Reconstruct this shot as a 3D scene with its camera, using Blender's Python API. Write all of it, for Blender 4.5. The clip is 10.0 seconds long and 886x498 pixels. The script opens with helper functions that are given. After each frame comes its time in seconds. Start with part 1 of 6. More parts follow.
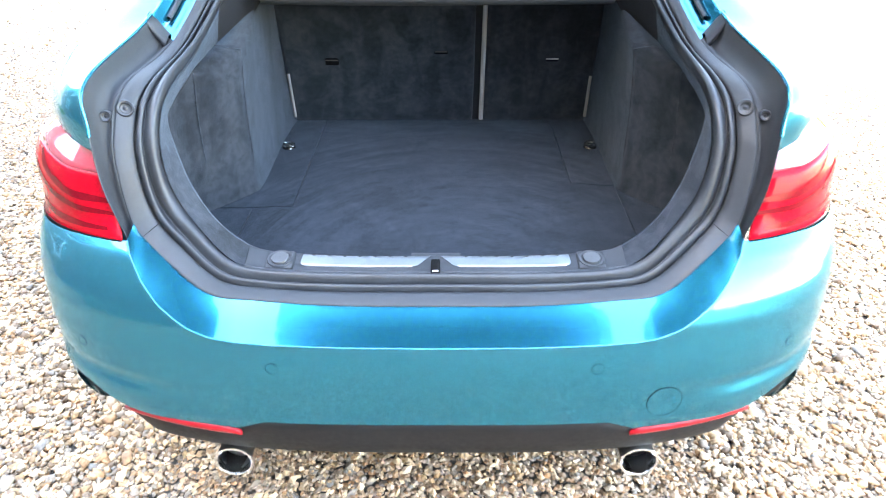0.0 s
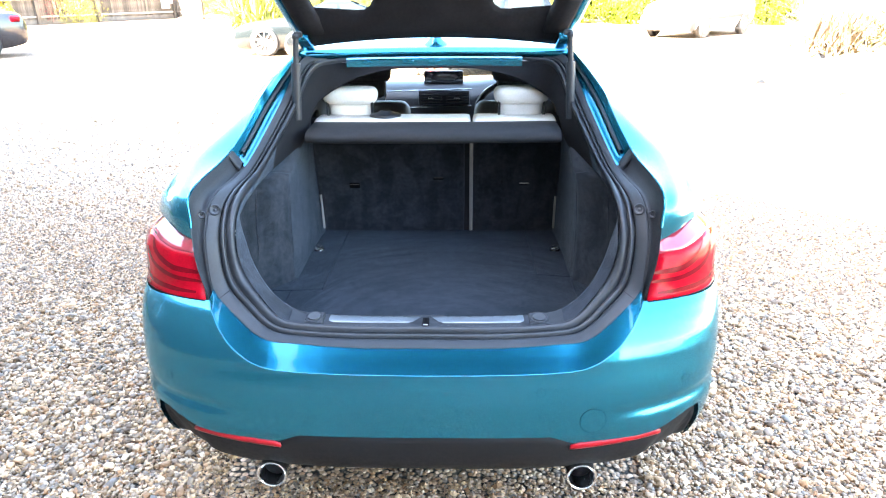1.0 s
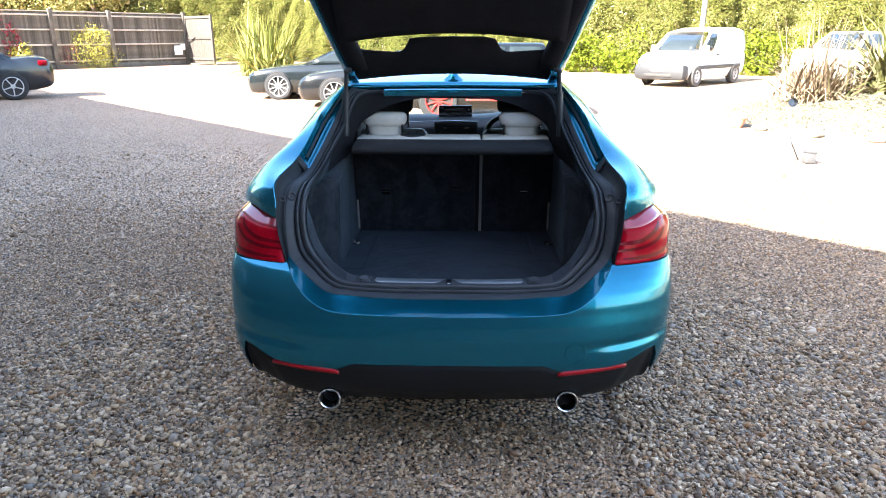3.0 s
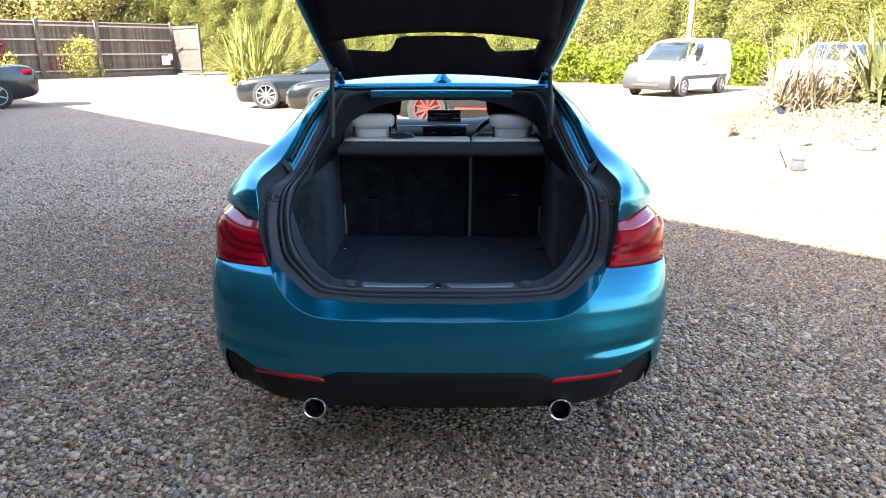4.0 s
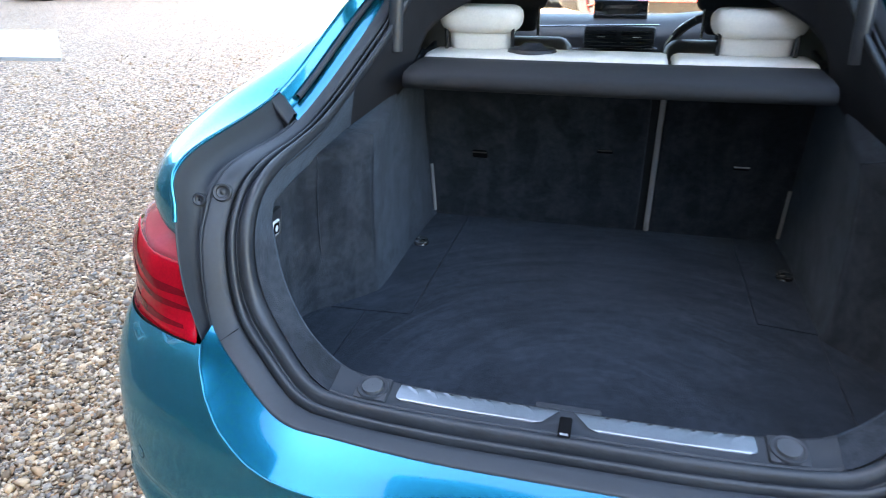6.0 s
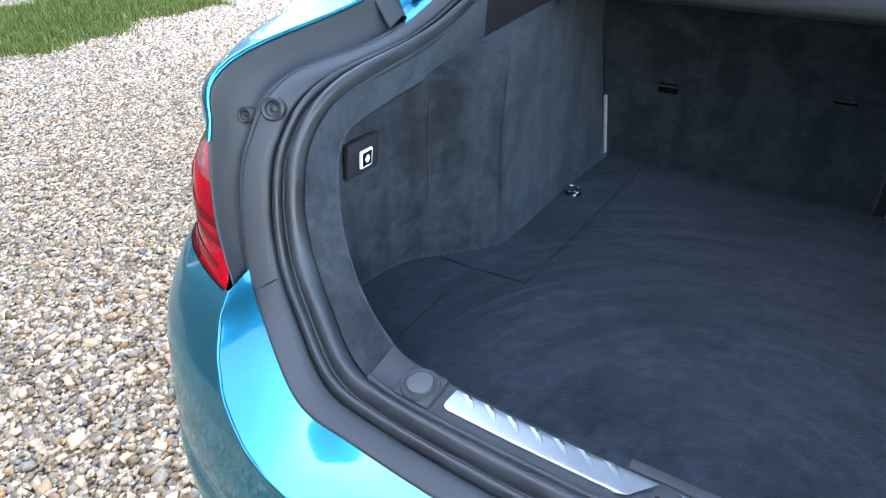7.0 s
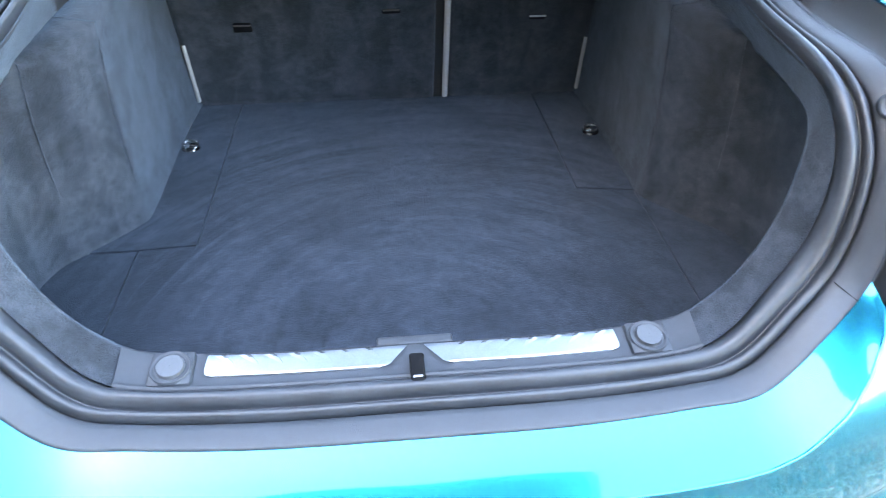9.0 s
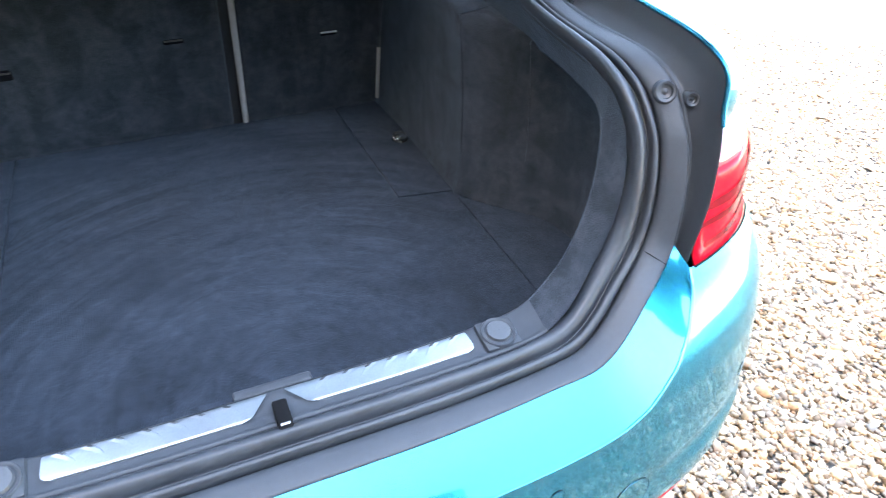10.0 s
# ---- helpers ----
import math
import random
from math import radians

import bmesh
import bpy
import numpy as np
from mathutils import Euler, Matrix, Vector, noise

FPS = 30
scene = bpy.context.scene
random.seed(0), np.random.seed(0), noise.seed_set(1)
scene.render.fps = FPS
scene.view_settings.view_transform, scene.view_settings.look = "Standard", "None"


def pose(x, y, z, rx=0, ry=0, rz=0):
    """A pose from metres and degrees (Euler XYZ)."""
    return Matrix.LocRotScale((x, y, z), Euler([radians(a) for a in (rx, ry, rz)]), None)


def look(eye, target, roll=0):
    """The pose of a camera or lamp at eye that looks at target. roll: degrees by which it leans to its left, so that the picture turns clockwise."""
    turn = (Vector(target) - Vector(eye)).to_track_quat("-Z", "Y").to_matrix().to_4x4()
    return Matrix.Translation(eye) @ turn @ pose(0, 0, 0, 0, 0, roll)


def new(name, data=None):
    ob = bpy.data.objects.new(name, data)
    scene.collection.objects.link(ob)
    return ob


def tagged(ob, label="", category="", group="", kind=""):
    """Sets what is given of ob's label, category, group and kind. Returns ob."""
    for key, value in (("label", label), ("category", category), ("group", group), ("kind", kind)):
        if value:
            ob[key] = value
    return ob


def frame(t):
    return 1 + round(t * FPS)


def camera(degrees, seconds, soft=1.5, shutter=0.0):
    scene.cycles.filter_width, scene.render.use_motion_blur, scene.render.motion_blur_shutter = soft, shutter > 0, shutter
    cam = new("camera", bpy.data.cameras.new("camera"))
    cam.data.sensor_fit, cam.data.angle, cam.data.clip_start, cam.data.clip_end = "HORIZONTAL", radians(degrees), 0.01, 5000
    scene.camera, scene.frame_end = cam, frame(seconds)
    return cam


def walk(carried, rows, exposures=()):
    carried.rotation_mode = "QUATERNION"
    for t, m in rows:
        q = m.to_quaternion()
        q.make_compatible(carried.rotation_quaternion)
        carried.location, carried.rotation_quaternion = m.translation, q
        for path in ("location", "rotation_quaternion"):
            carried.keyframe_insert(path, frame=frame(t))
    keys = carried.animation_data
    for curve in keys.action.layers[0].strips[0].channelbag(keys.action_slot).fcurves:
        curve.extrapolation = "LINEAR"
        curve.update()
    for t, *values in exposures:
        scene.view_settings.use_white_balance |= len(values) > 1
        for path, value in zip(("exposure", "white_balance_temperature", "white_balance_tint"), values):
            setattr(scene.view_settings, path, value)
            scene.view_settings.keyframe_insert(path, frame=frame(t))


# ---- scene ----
cam = camera(65.9, 10.0, soft=1.0, shutter=0.2)
PATH = [
    (0, (0.023, -1.05, 1.526), (0.013, 0.643, 0.462), -0.2),
    (0.2, (0.036, -1.177, 1.557), (0.024, 0.525, 0.508), -0.1),
    (0.5, (0.063, -1.346, 1.595), (0.036, 0.396, 0.613), -0.5),
    (0.8, (0.104, -1.537, 1.648), (0.049, 0.291, 0.839), -0.7),
    (1, (0.106, -1.634, 1.644), (0.05, 0.232, 0.926), -0.6),
    (1.5, (0.117, -1.896, 1.634), (0.062, -0.007, 0.979), -0.2),
    (2, (0.118, -2.12, 1.629), (0.054, -0.218, 1.013), -0.1),
    (2.2, (0.099, -2.174, 1.643), (0.033, -0.271, 1.029), -0.0),
    (3.3, (0.044, -2.35, 1.624), (-0.004, -0.436, 1.046), -0.1),
    (3.5, (0.039, -2.337, 1.605), (0.001, -0.42, 1.037), 0.0),
    (4, (0.05, -2.26, 1.584), (0.025, -0.341, 1.019), 0.0),
    (4.5, (0.062, -1.947, 1.529), (0.032, -0.031, 0.955), 0.1),
    (4.8, (0.086, -1.651, 1.527), (0.049, 0.251, 0.909), -0.1),
    (5, (0.073, -1.498, 1.508), (0.028, 0.384, 0.831), 0.1),
    (5.2, (0.06, -1.354, 1.507), (-0.03, 0.507, 0.781), 0.1),
    (5.5, (0.034, -1.107, 1.489), (-0.165, 0.736, 0.738), 0.1),
    (5.8, (0.027, -0.863, 1.467), (-0.332, 0.93, 0.658), -0.3),
    (6, (0.038, -0.738, 1.443), (-0.427, 1.018, 0.607), -0.7),
    (6.2, (0.058, -0.619, 1.42), (-0.572, 1.08, 0.574), -1.4),
    (7.3, (0.092, -0.335, 1.34), (-0.901, 1.002, 0.233), -1.8),
    (7.5, (0.078, -0.322, 1.329), (-0.881, 1.015, 0.19), -1.8),
    (8, (0.017, -0.333, 1.327), (-0.491, 1.186, 0.131), -1.0),
    (8.5, (0.004, -0.395, 1.355), (-0.213, 1.19, 0.155), -0.6),
    (9, (-0.029, -0.501, 1.415), (0.127, 1.093, 0.216), 0.2),
    (9.5, (-0.043, -0.506, 1.43), (0.329, 1.053, 0.234), 0.5),
    (10, (-0.057, -0.475, 1.44), (0.609, 0.989, 0.252), 1.2),
]
EXPOSURES = [(0, 6.15, 8200, 10), (0.5, 6.06, 7950, 10), (1, 5.45, 7300, 10), (1.5, 4.63, 7050, 10), (2, 4.14, 6900, 10), (3.5, 3.36, 6600, 10), (4, 3.33, 6600, 10), (4.5, 3.03, 6500, 10), (5, 3.07, 6650, 10), (5.5, 3.96, 6850, 10), (6, 4.73, 7350, 10), (7.5, 5.25, 7600, 10), (8, 5.6, 7200, 10), (8.5, 6.12, 7200, 10), (9, 6.33, 7600, 10), (9.5, 6.26, 7700, 10), (10, 5.96, 7750, 10)]
walk(cam, [(t, look(eye, target, roll)) for t, eye, target, roll in PATH], EXPOSURES)

# ---- light ----
SUN_ELEV, SUN_TURN = 36.0, 44.0      # height of the sun; its light travels this many degrees from +x towards +y
world = bpy.data.worlds.new("sky")
scene.world = world
world.use_nodes = True
wn = world.node_tree
sky = wn.nodes.new("ShaderNodeTexSky")
sky.sky_type = "NISHITA"
sky.sun_disc = False
sky.dust_density = 1.2
sky.sun_elevation = radians(SUN_ELEV)
sky.sun_rotation = radians(90 - (SUN_TURN + 180))
wn.nodes["Background"].inputs["Strength"].default_value = 0.105
wn.links.new(sky.outputs[0], wn.nodes["Background"].inputs[0])
sun = new("sun", bpy.data.lights.new("sun", "SUN"))
sun.data.energy, sun.data.angle, sun.data.color = 5.0, radians(0.6), (1.0, 0.97, 0.92)
sun_way = Vector((math.cos(radians(SUN_TURN)) * math.cos(radians(SUN_ELEV)), math.sin(radians(SUN_TURN)) * math.cos(radians(SUN_ELEV)), -math.sin(radians(SUN_ELEV))))
sun.matrix_world = sun_way.to_track_quat("-Z", "Y").to_matrix().to_4x4()


# ---- materials ----
def material(name, color, rough=0.5, metal=0.0, coat=0.0, spec=0.5, vary=0.0, scale=30.0, bump=0.0, bump_scale=200.0, rand=0.0, dark=None, rough_vary=0.0, sheen=0.0, coords="Object"):
    """A principled material with colour variation at two scales, a fine relief and, where asked, a tone of its own for every object."""
    m = bpy.data.materials.new(name)
    m.use_nodes = True
    nt = m.node_tree
    p = nt.nodes["Principled BSDF"]
    p.inputs["Base Color"].default_value = (*color, 1)
    p.inputs["Roughness"].default_value = rough
    p.inputs["Metallic"].default_value = metal
    p.inputs["Coat Weight"].default_value = coat
    p.inputs["Coat Roughness"].default_value = 0.04
    p.inputs["Specular IOR Level"].default_value = spec
    if sheen:
        p.inputs["Sheen Weight"].default_value = sheen
        p.inputs["Sheen Roughness"].default_value = 0.5
        p.inputs["Sheen Tint"].default_value = (0.62, 0.80, 1.0, 1)
    tc = nt.nodes.new("ShaderNodeTexCoord")
    if vary or rough_vary or rand:
        n1, n2 = nt.nodes.new("ShaderNodeTexNoise"), nt.nodes.new("ShaderNodeTexNoise")
        n1.inputs["Scale"].default_value, n2.inputs["Scale"].default_value = scale, scale * 9
        n1.inputs["Detail"].default_value = n2.inputs["Detail"].default_value = 4
        for n in (n1, n2):
            nt.links.new(tc.outputs[coords], n.inputs["Vector"])
        mix = nt.nodes.new("ShaderNodeMath")
        mix.operation = "ADD"
        nt.links.new(n1.outputs["Fac"], mix.inputs[0])
        nt.links.new(n2.outputs["Fac"], mix.inputs[1])
        ramp = nt.nodes.new("ShaderNodeMapRange")
        ramp.inputs["From Min"].default_value, ramp.inputs["From Max"].default_value = 0.7, 1.3
        nt.links.new(mix.outputs[0], ramp.inputs["Value"])
        mc = nt.nodes.new("ShaderNodeMix")
        mc.data_type = "RGBA"
        lo = dark or tuple(c * (1 - vary) for c in color)
        hi = tuple(min(1, c * (1 + vary)) for c in color)
        mc.inputs["A"].default_value, mc.inputs["B"].default_value = (*lo, 1), (*hi, 1)
        nt.links.new(ramp.outputs[0], mc.inputs["Factor"])
        out = mc.outputs["Result"]
        if rand:
            info = nt.nodes.new("ShaderNodeObjectInfo")
            hsv = nt.nodes.new("ShaderNodeHueSaturation")
            mr = nt.nodes.new("ShaderNodeMapRange")
            mr.inputs["To Min"].default_value, mr.inputs["To Max"].default_value = 1 - rand, 1 + rand
            nt.links.new(info.outputs["Random"], mr.inputs["Value"])
            nt.links.new(mr.outputs[0], hsv.inputs["Value"])
            nt.links.new(out, hsv.inputs["Color"])
            out = hsv.outputs["Color"]
        nt.links.new(out, p.inputs["Base Color"])
        if rough_vary:
            rr = nt.nodes.new("ShaderNodeMapRange")
            rr.inputs["To Min"].default_value, rr.inputs["To Max"].default_value = rough - rough_vary, rough + rough_vary
            nt.links.new(ramp.outputs[0], rr.inputs["Value"])
            nt.links.new(rr.outputs[0], p.inputs["Roughness"])
    if bump:
        nb = nt.nodes.new("ShaderNodeTexNoise")
        nb.inputs["Scale"].default_value = bump_scale
        nb.inputs["Detail"].default_value = 3
        nt.links.new(tc.outputs[coords], nb.inputs["Vector"])
        b = nt.nodes.new("ShaderNodeBump")
        b.inputs["Strength"].default_value = bump
        b.inputs["Distance"].default_value = 0.002
        nt.links.new(nb.outputs["Fac"], b.inputs["Height"])
        nt.links.new(b.outputs[0], p.inputs["Normal"])
    return m


def velour(name, color, floor=False):
    """Short-pile boot carpet: fine fibre grain, patches where the pile lies the other way, soft creases; on the floor also curved brush marks."""
    m = material(name, color, rough=0.95, vary=0.35, scale=60, bump=0.9, bump_scale=420, sheen=0.09 if floor else 0.14, spec=0.12)
    nt = m.node_tree
    p = nt.nodes["Principled BSDF"]
    src, fine_bump = p.inputs["Base Color"].links[0].from_socket, p.inputs["Normal"].links[0].from_node
    tc, mp, patch, streak, add, mr, hsv, fold, b2 = (nt.nodes.new("ShaderNode" + k) for k in ("TexCoord", "Mapping", "TexNoise", "TexNoise", "Math", "MapRange", "HueSaturation", "TexNoise", "Bump"))
    nt.links.new(tc.outputs["Object"], mp.inputs["Vector"])
    mp.inputs["Scale"].default_value = (14, 14, 2.2) if not floor else (7, 9, 8)
    mp.inputs["Rotation"].default_value = (0.25, 0.15, 0.5)
    patch.inputs["Scale"].default_value, patch.inputs["Detail"].default_value = (3.0 if floor else 8.0), 3
    patch.inputs["Distortion"].default_value = 1.6
    streak.inputs["Scale"].default_value, streak.inputs["Detail"].default_value = 1.0, 4
    streak.inputs["Distortion"].default_value = 0.8
    nt.links.new(tc.outputs["Object"], patch.inputs["Vector"])
    nt.links.new(mp.outputs[0], streak.inputs["Vector"])
    add.operation = "ADD"
    nt.links.new(patch.outputs["Fac"], add.inputs[0])
    nt.links.new(streak.outputs["Fac"], add.inputs[1])
    tone = add.outputs[0]
    mr.inputs["From Min"].default_value, mr.inputs["From Max"].default_value = 0.86, 1.14
    if floor:
        # streaks that run round a point of the floor
        sep, dx, dy, rr, ang, cmb, arcs, add2 = (nt.nodes.new("ShaderNode" + k) for k in ("SeparateXYZ", "Math", "Math", "VectorMath", "Math", "CombineXYZ", "TexNoise", "Math"))
        nt.links.new(tc.outputs["Object"], sep.inputs[0])
        for node, axis, at in ((dx, 0, 0.06), (dy, 1, 0.30)):
            node.operation = "SUBTRACT"
            nt.links.new(sep.outputs[axis], node.inputs[0])
            node.inputs[1].default_value = at
        flat = nt.nodes.new("ShaderNodeCombineXYZ")
        nt.links.new(dx.outputs[0], flat.inputs[0])
        nt.links.new(dy.outputs[0], flat.inputs[1])
        rr.operation, ang.operation = "LENGTH", "ARCTAN2"
        nt.links.new(flat.outputs[0], rr.inputs[0])
        nt.links.new(dy.outputs[0], ang.inputs[0])
        nt.links.new(dx.outputs[0], ang.inputs[1])
        turnm, rad = nt.nodes.new("ShaderNodeMath"), nt.nodes.new("ShaderNodeMath")
        turnm.operation = rad.operation = "MULTIPLY"
        turnm.inputs[1].default_value, rad.inputs[1].default_value = 1.5, 34.0
        nt.links.new(ang.outputs[0], turnm.inputs[0])
        nt.links.new(rr.outputs["Value"], rad.inputs[0])
        nt.links.new(rad.outputs[0], cmb.inputs[0])
        nt.links.new(turnm.outputs[0], cmb.inputs[1])
        arcs.inputs["Scale"].default_value, arcs.inputs["Detail"].default_value = 0.8, 3
        arcs.inputs["Distortion"].default_value = 1.1
        nt.links.new(cmb.outputs[0], arcs.inputs["Vector"])
        # the marks come and go in patches
        where, part_of = nt.nodes.new("ShaderNodeTexNoise"), nt.nodes.new("ShaderNodeMapRange")
        where.inputs["Scale"].default_value, where.inputs["Detail"].default_value = 3.6, 3
        nt.links.new(tc.outputs["Object"], where.inputs["Vector"])
        part_of.inputs["From Min"].default_value, part_of.inputs["From Max"].default_value = 0.40, 0.66
        part_of.inputs["To Min"].default_value, part_of.inputs["To Max"].default_value = 0.5, 2.4
        nt.links.new(where.outputs["Fac"], part_of.inputs["Value"])
        centred = nt.nodes.new("ShaderNodeMath")
        centred.operation = "SUBTRACT"
        centred.inputs[1].default_value = 0.5
        nt.links.new(arcs.outputs["Fac"], centred.inputs[0])
        add2.operation = "MULTIPLY_ADD"
        nt.links.new(part_of.outputs[0], add2.inputs[1])
        nt.links.new(centred.outputs[0], add2.inputs[0])
        nt.links.new(tone, add2.inputs[2])
        tone = add2.outputs[0]
        mr.inputs["From Min"].default_value, mr.inputs["From Max"].default_value = 0.66, 1.36
    nt.links.new(tone, mr.inputs["Value"])
    mr.inputs["To Min"].default_value, mr.inputs["To Max"].default_value = (0.66, 1.5) if floor else (0.74, 1.44)
    nt.links.new(mr.outputs[0], hsv.inputs["Value"])
    nt.links.new(src, hsv.inputs["Color"])
    nt.links.new(hsv.outputs[0], p.inputs["Base Color"])
    fold.inputs["Scale"].default_value, fold.inputs["Detail"].default_value = 9.0, 2
    nt.links.new(tc.outputs["Object"], fold.inputs["Vector"])
    b2.inputs["Strength"].default_value, b2.inputs["Distance"].default_value = 0.35, 0.012
    nt.links.new(fold.outputs["Fac"], b2.inputs["Height"])
    nt.links.new(fine_bump.outputs[0], b2.inputs["Normal"])
    nt.links.new(b2.outputs[0], p.inputs["Normal"])
    return m


def glass(name, tint, rough=0.0):
    m = bpy.data.materials.new(name)
    m.use_nodes = True
    nt = m.node_tree
    nt.nodes.remove(nt.nodes["Principled BSDF"])
    t, g, mix, f, pw, ma = (nt.nodes.new("ShaderNode" + k) for k in ("BsdfTransparent", "BsdfGlossy", "MixShader", "LayerWeight", "Math", "Math"))
    f.inputs["Blend"].default_value = 0.5
    pw.operation, ma.operation = "POWER", "MULTIPLY_ADD"
    pw.inputs[1].default_value, ma.inputs[1].default_value, ma.inputs[2].default_value = 5.0, 0.9, 0.04
    nt.links.new(f.outputs["Facing"], pw.inputs[0])
    nt.links.new(pw.outputs[0], ma.inputs[0])
    t.inputs[0].default_value = (*tint, 1)
    g.inputs["Roughness"].default_value = rough
    nt.links.new(ma.outputs[0], mix.inputs[0])
    nt.links.new(t.outputs[0], mix.inputs[1])
    nt.links.new(g.outputs[0], mix.inputs[2])
    nt.links.new(mix.outputs[0], nt.nodes["Material Output"].inputs[0])
    return m


def island_material(name, stops, rough=0.7, patch=0.0, spec=0.35):
    """Every loose piece of the mesh takes its own colour from the stops."""
    m = bpy.data.materials.new(name)
    m.use_nodes = True
    nt = m.node_tree
    p = nt.nodes["Principled BSDF"]
    p.inputs["Roughness"].default_value = rough
    p.inputs["Specular IOR Level"].default_value = spec
    geo, ramp = nt.nodes.new("ShaderNodeNewGeometry"), nt.nodes.new("ShaderNodeValToRGB")
    ramp.color_ramp.interpolation = "LINEAR"
    while len(ramp.color_ramp.elements) < len(stops):
        ramp.color_ramp.elements.new(0.5)
    for e, (at, c) in zip(ramp.color_ramp.elements, stops):
        e.position, e.color = at, (*c, 1)
    nt.links.new(geo.outputs["Random Per Island"], ramp.inputs[0])
    out = ramp.outputs[0]
    if patch:
        tc, n, mr, hsv = (nt.nodes.new("ShaderNode" + k) for k in ("TexCoord", "TexNoise", "MapRange", "HueSaturation"))
        n.inputs["Scale"].default_value = 90.0
        n.inputs["Detail"].default_value = 3
        nt.links.new(tc.outputs["Object"], n.inputs["Vector"])
        mr.inputs["From Min"].default_value, mr.inputs["From Max"].default_value = 0.3, 0.7
        mr.inputs["To Min"].default_value, mr.inputs["To Max"].default_value = 1 - patch, 1 + patch
        nt.links.new(n.outputs["Fac"], mr.inputs["Value"])
        nt.links.new(mr.outputs[0], hsv.inputs["Value"])
        nt.links.new(out, hsv.inputs["Color"])
        out = hsv.outputs["Color"]
    nt.links.new(out, p.inputs["Base Color"])
    return m


PAINT = material("teal_metallic_paint", (0.0024, 0.167, 0.254), rough=0.26, metal=0.88, coat=0.75, vary=0.06, scale=60, bump=0.012, bump_scale=900)
PAINT.node_tree.nodes["Principled BSDF"].inputs["Specular Tint"].default_value = (0.40, 0.82, 0.95, 1.0)
PLASTIC = material("black_grained_plastic", (0.0200, 0.0222, 0.0262), rough=0.52, spec=0.35, vary=0.18, scale=14, bump=0.25, bump_scale=700, rough_vary=0.08)
SILLPLASTIC = material("grey_black_sill_plastic", (0.0270, 0.0300, 0.0350), rough=0.54, spec=0.35, vary=0.15, scale=14, bump=0.2, bump_scale=700, rough_vary=0.08)
RUBBER = material("black_rubber_seal", (0.0215, 0.0240, 0.0285), rough=0.44, spec=0.4, vary=0.3, scale=12, rough_vary=0.1)
CARPET = velour("charcoal_velour_carpet", (0.0190, 0.0218, 0.0262))
FLOORCARPET = velour("brushed_velour_floor", (0.0130, 0.0166, 0.0226), True)
DARKTRIM = material("dark_lining", (0.034, 0.034, 0.038), rough=0.85, vary=0.3, scale=10, bump=0.3, bump_scale=500)
DIFFUSER = material("matt_black_bumper_plastic", (0.0075, 0.0075, 0.0085), rough=0.65, spec=0.25, vary=0.3, scale=9, bump=0.1, bump_scale=500, rough_vary=0.1)
CREAM = material("cream_leather", (0.60, 0.57, 0.515), rough=0.5, vary=0.08, scale=18, bump=0.2, bump_scale=300)
STEEL = material("brushed_steel", (0.44, 0.455, 0.475), rough=0.46, metal=1.0, vary=0.1, scale=25, bump=0.03, bump_scale=300, rough_vary=0.1)
PLATE = material("satin_steel_plate", (0.31, 0.325, 0.34), rough=0.40, metal=1.0, vary=0.07, scale=35, bump=0.04, bump_scale=400, rough_vary=0.03)
CHROME = material("chrome", (0.82, 0.83, 0.84), rough=0.14, metal=1.0, vary=0.05, scale=40, rough_vary=0.04)
# soot black for pipes and dark parts, also the painted shade of wheel arches
SOOT_SHADE = material("soot_and_shade_black", (0.03, 0.028, 0.026), rough=0.8, vary=0.3, scale=40)
REDLENS = material("red_lamp_lens", (0.33, 0.0022, 0.010), rough=0.12, coat=0.03, vary=0.2, scale=25, spec=0.09)
REDFACET = material("pale_red_lens_cap", (0.33, 0.030, 0.045), rough=0.04, coat=0.7, vary=0.1, scale=25)
DARKRED = material("dark_red_lamp_band", (0.135, 0.0017, 0.006), rough=0.2, spec=0.1, coat=0.03, vary=0.2, scale=25)
REDREF = material("red_reflector", (0.32, 0.005, 0.012), rough=0.3, coat=0.12, spec=0.25, vary=0.15, scale=60, bump=0.2, bump_scale=500)
TYRE = material("tyre_rubber", (0.02, 0.02, 0.021), rough=0.85, vary=0.3, scale=20, bump=0.3, bump_scale=200)
GLASS = glass("clear_glass", (0.86, 0.92, 0.90))
SIDEGLASS = glass("tinted_side_glass", (0.45, 0.5, 0.5))
# near-black that puts the shade of slots, wells and joints into the colour
RECESS_SHADE = material("recess_shade_black", (0.004, 0.004, 0.0045), rough=0.95, spec=0.1, vary=0.2, scale=40)
PALETRIM = material("pale_grey_trim", (0.31, 0.305, 0.295), rough=0.45, vary=0.08, scale=30)
BARCLOTH = material("dark_bar_cloth", (0.0068, 0.0072, 0.0095), rough=0.85, vary=0.25, scale=12, bump=0.3, bump_scale=500)
PILLARCLOTH = material("black_pillar_cloth", (0.0072, 0.0075, 0.0095), rough=0.85, spec=0.25, vary=0.25, scale=14, bump=0.25, bump_scale=600)
GATECLOTH = material("black_tailgate_lining", (0.0105, 0.0095, 0.0112), rough=0.9, spec=0.25, vary=0.3, scale=10, bump=0.3, bump_scale=500)
DASH = material("dark_soft_dash", (0.011, 0.013, 0.017), rough=0.45, vary=0.2, scale=14, bump=0.2, bump_scale=600)
BLACKGLOSS = material("gloss_black", (0.008, 0.008, 0.009), rough=0.08, coat=1.0, vary=0.2, scale=10)


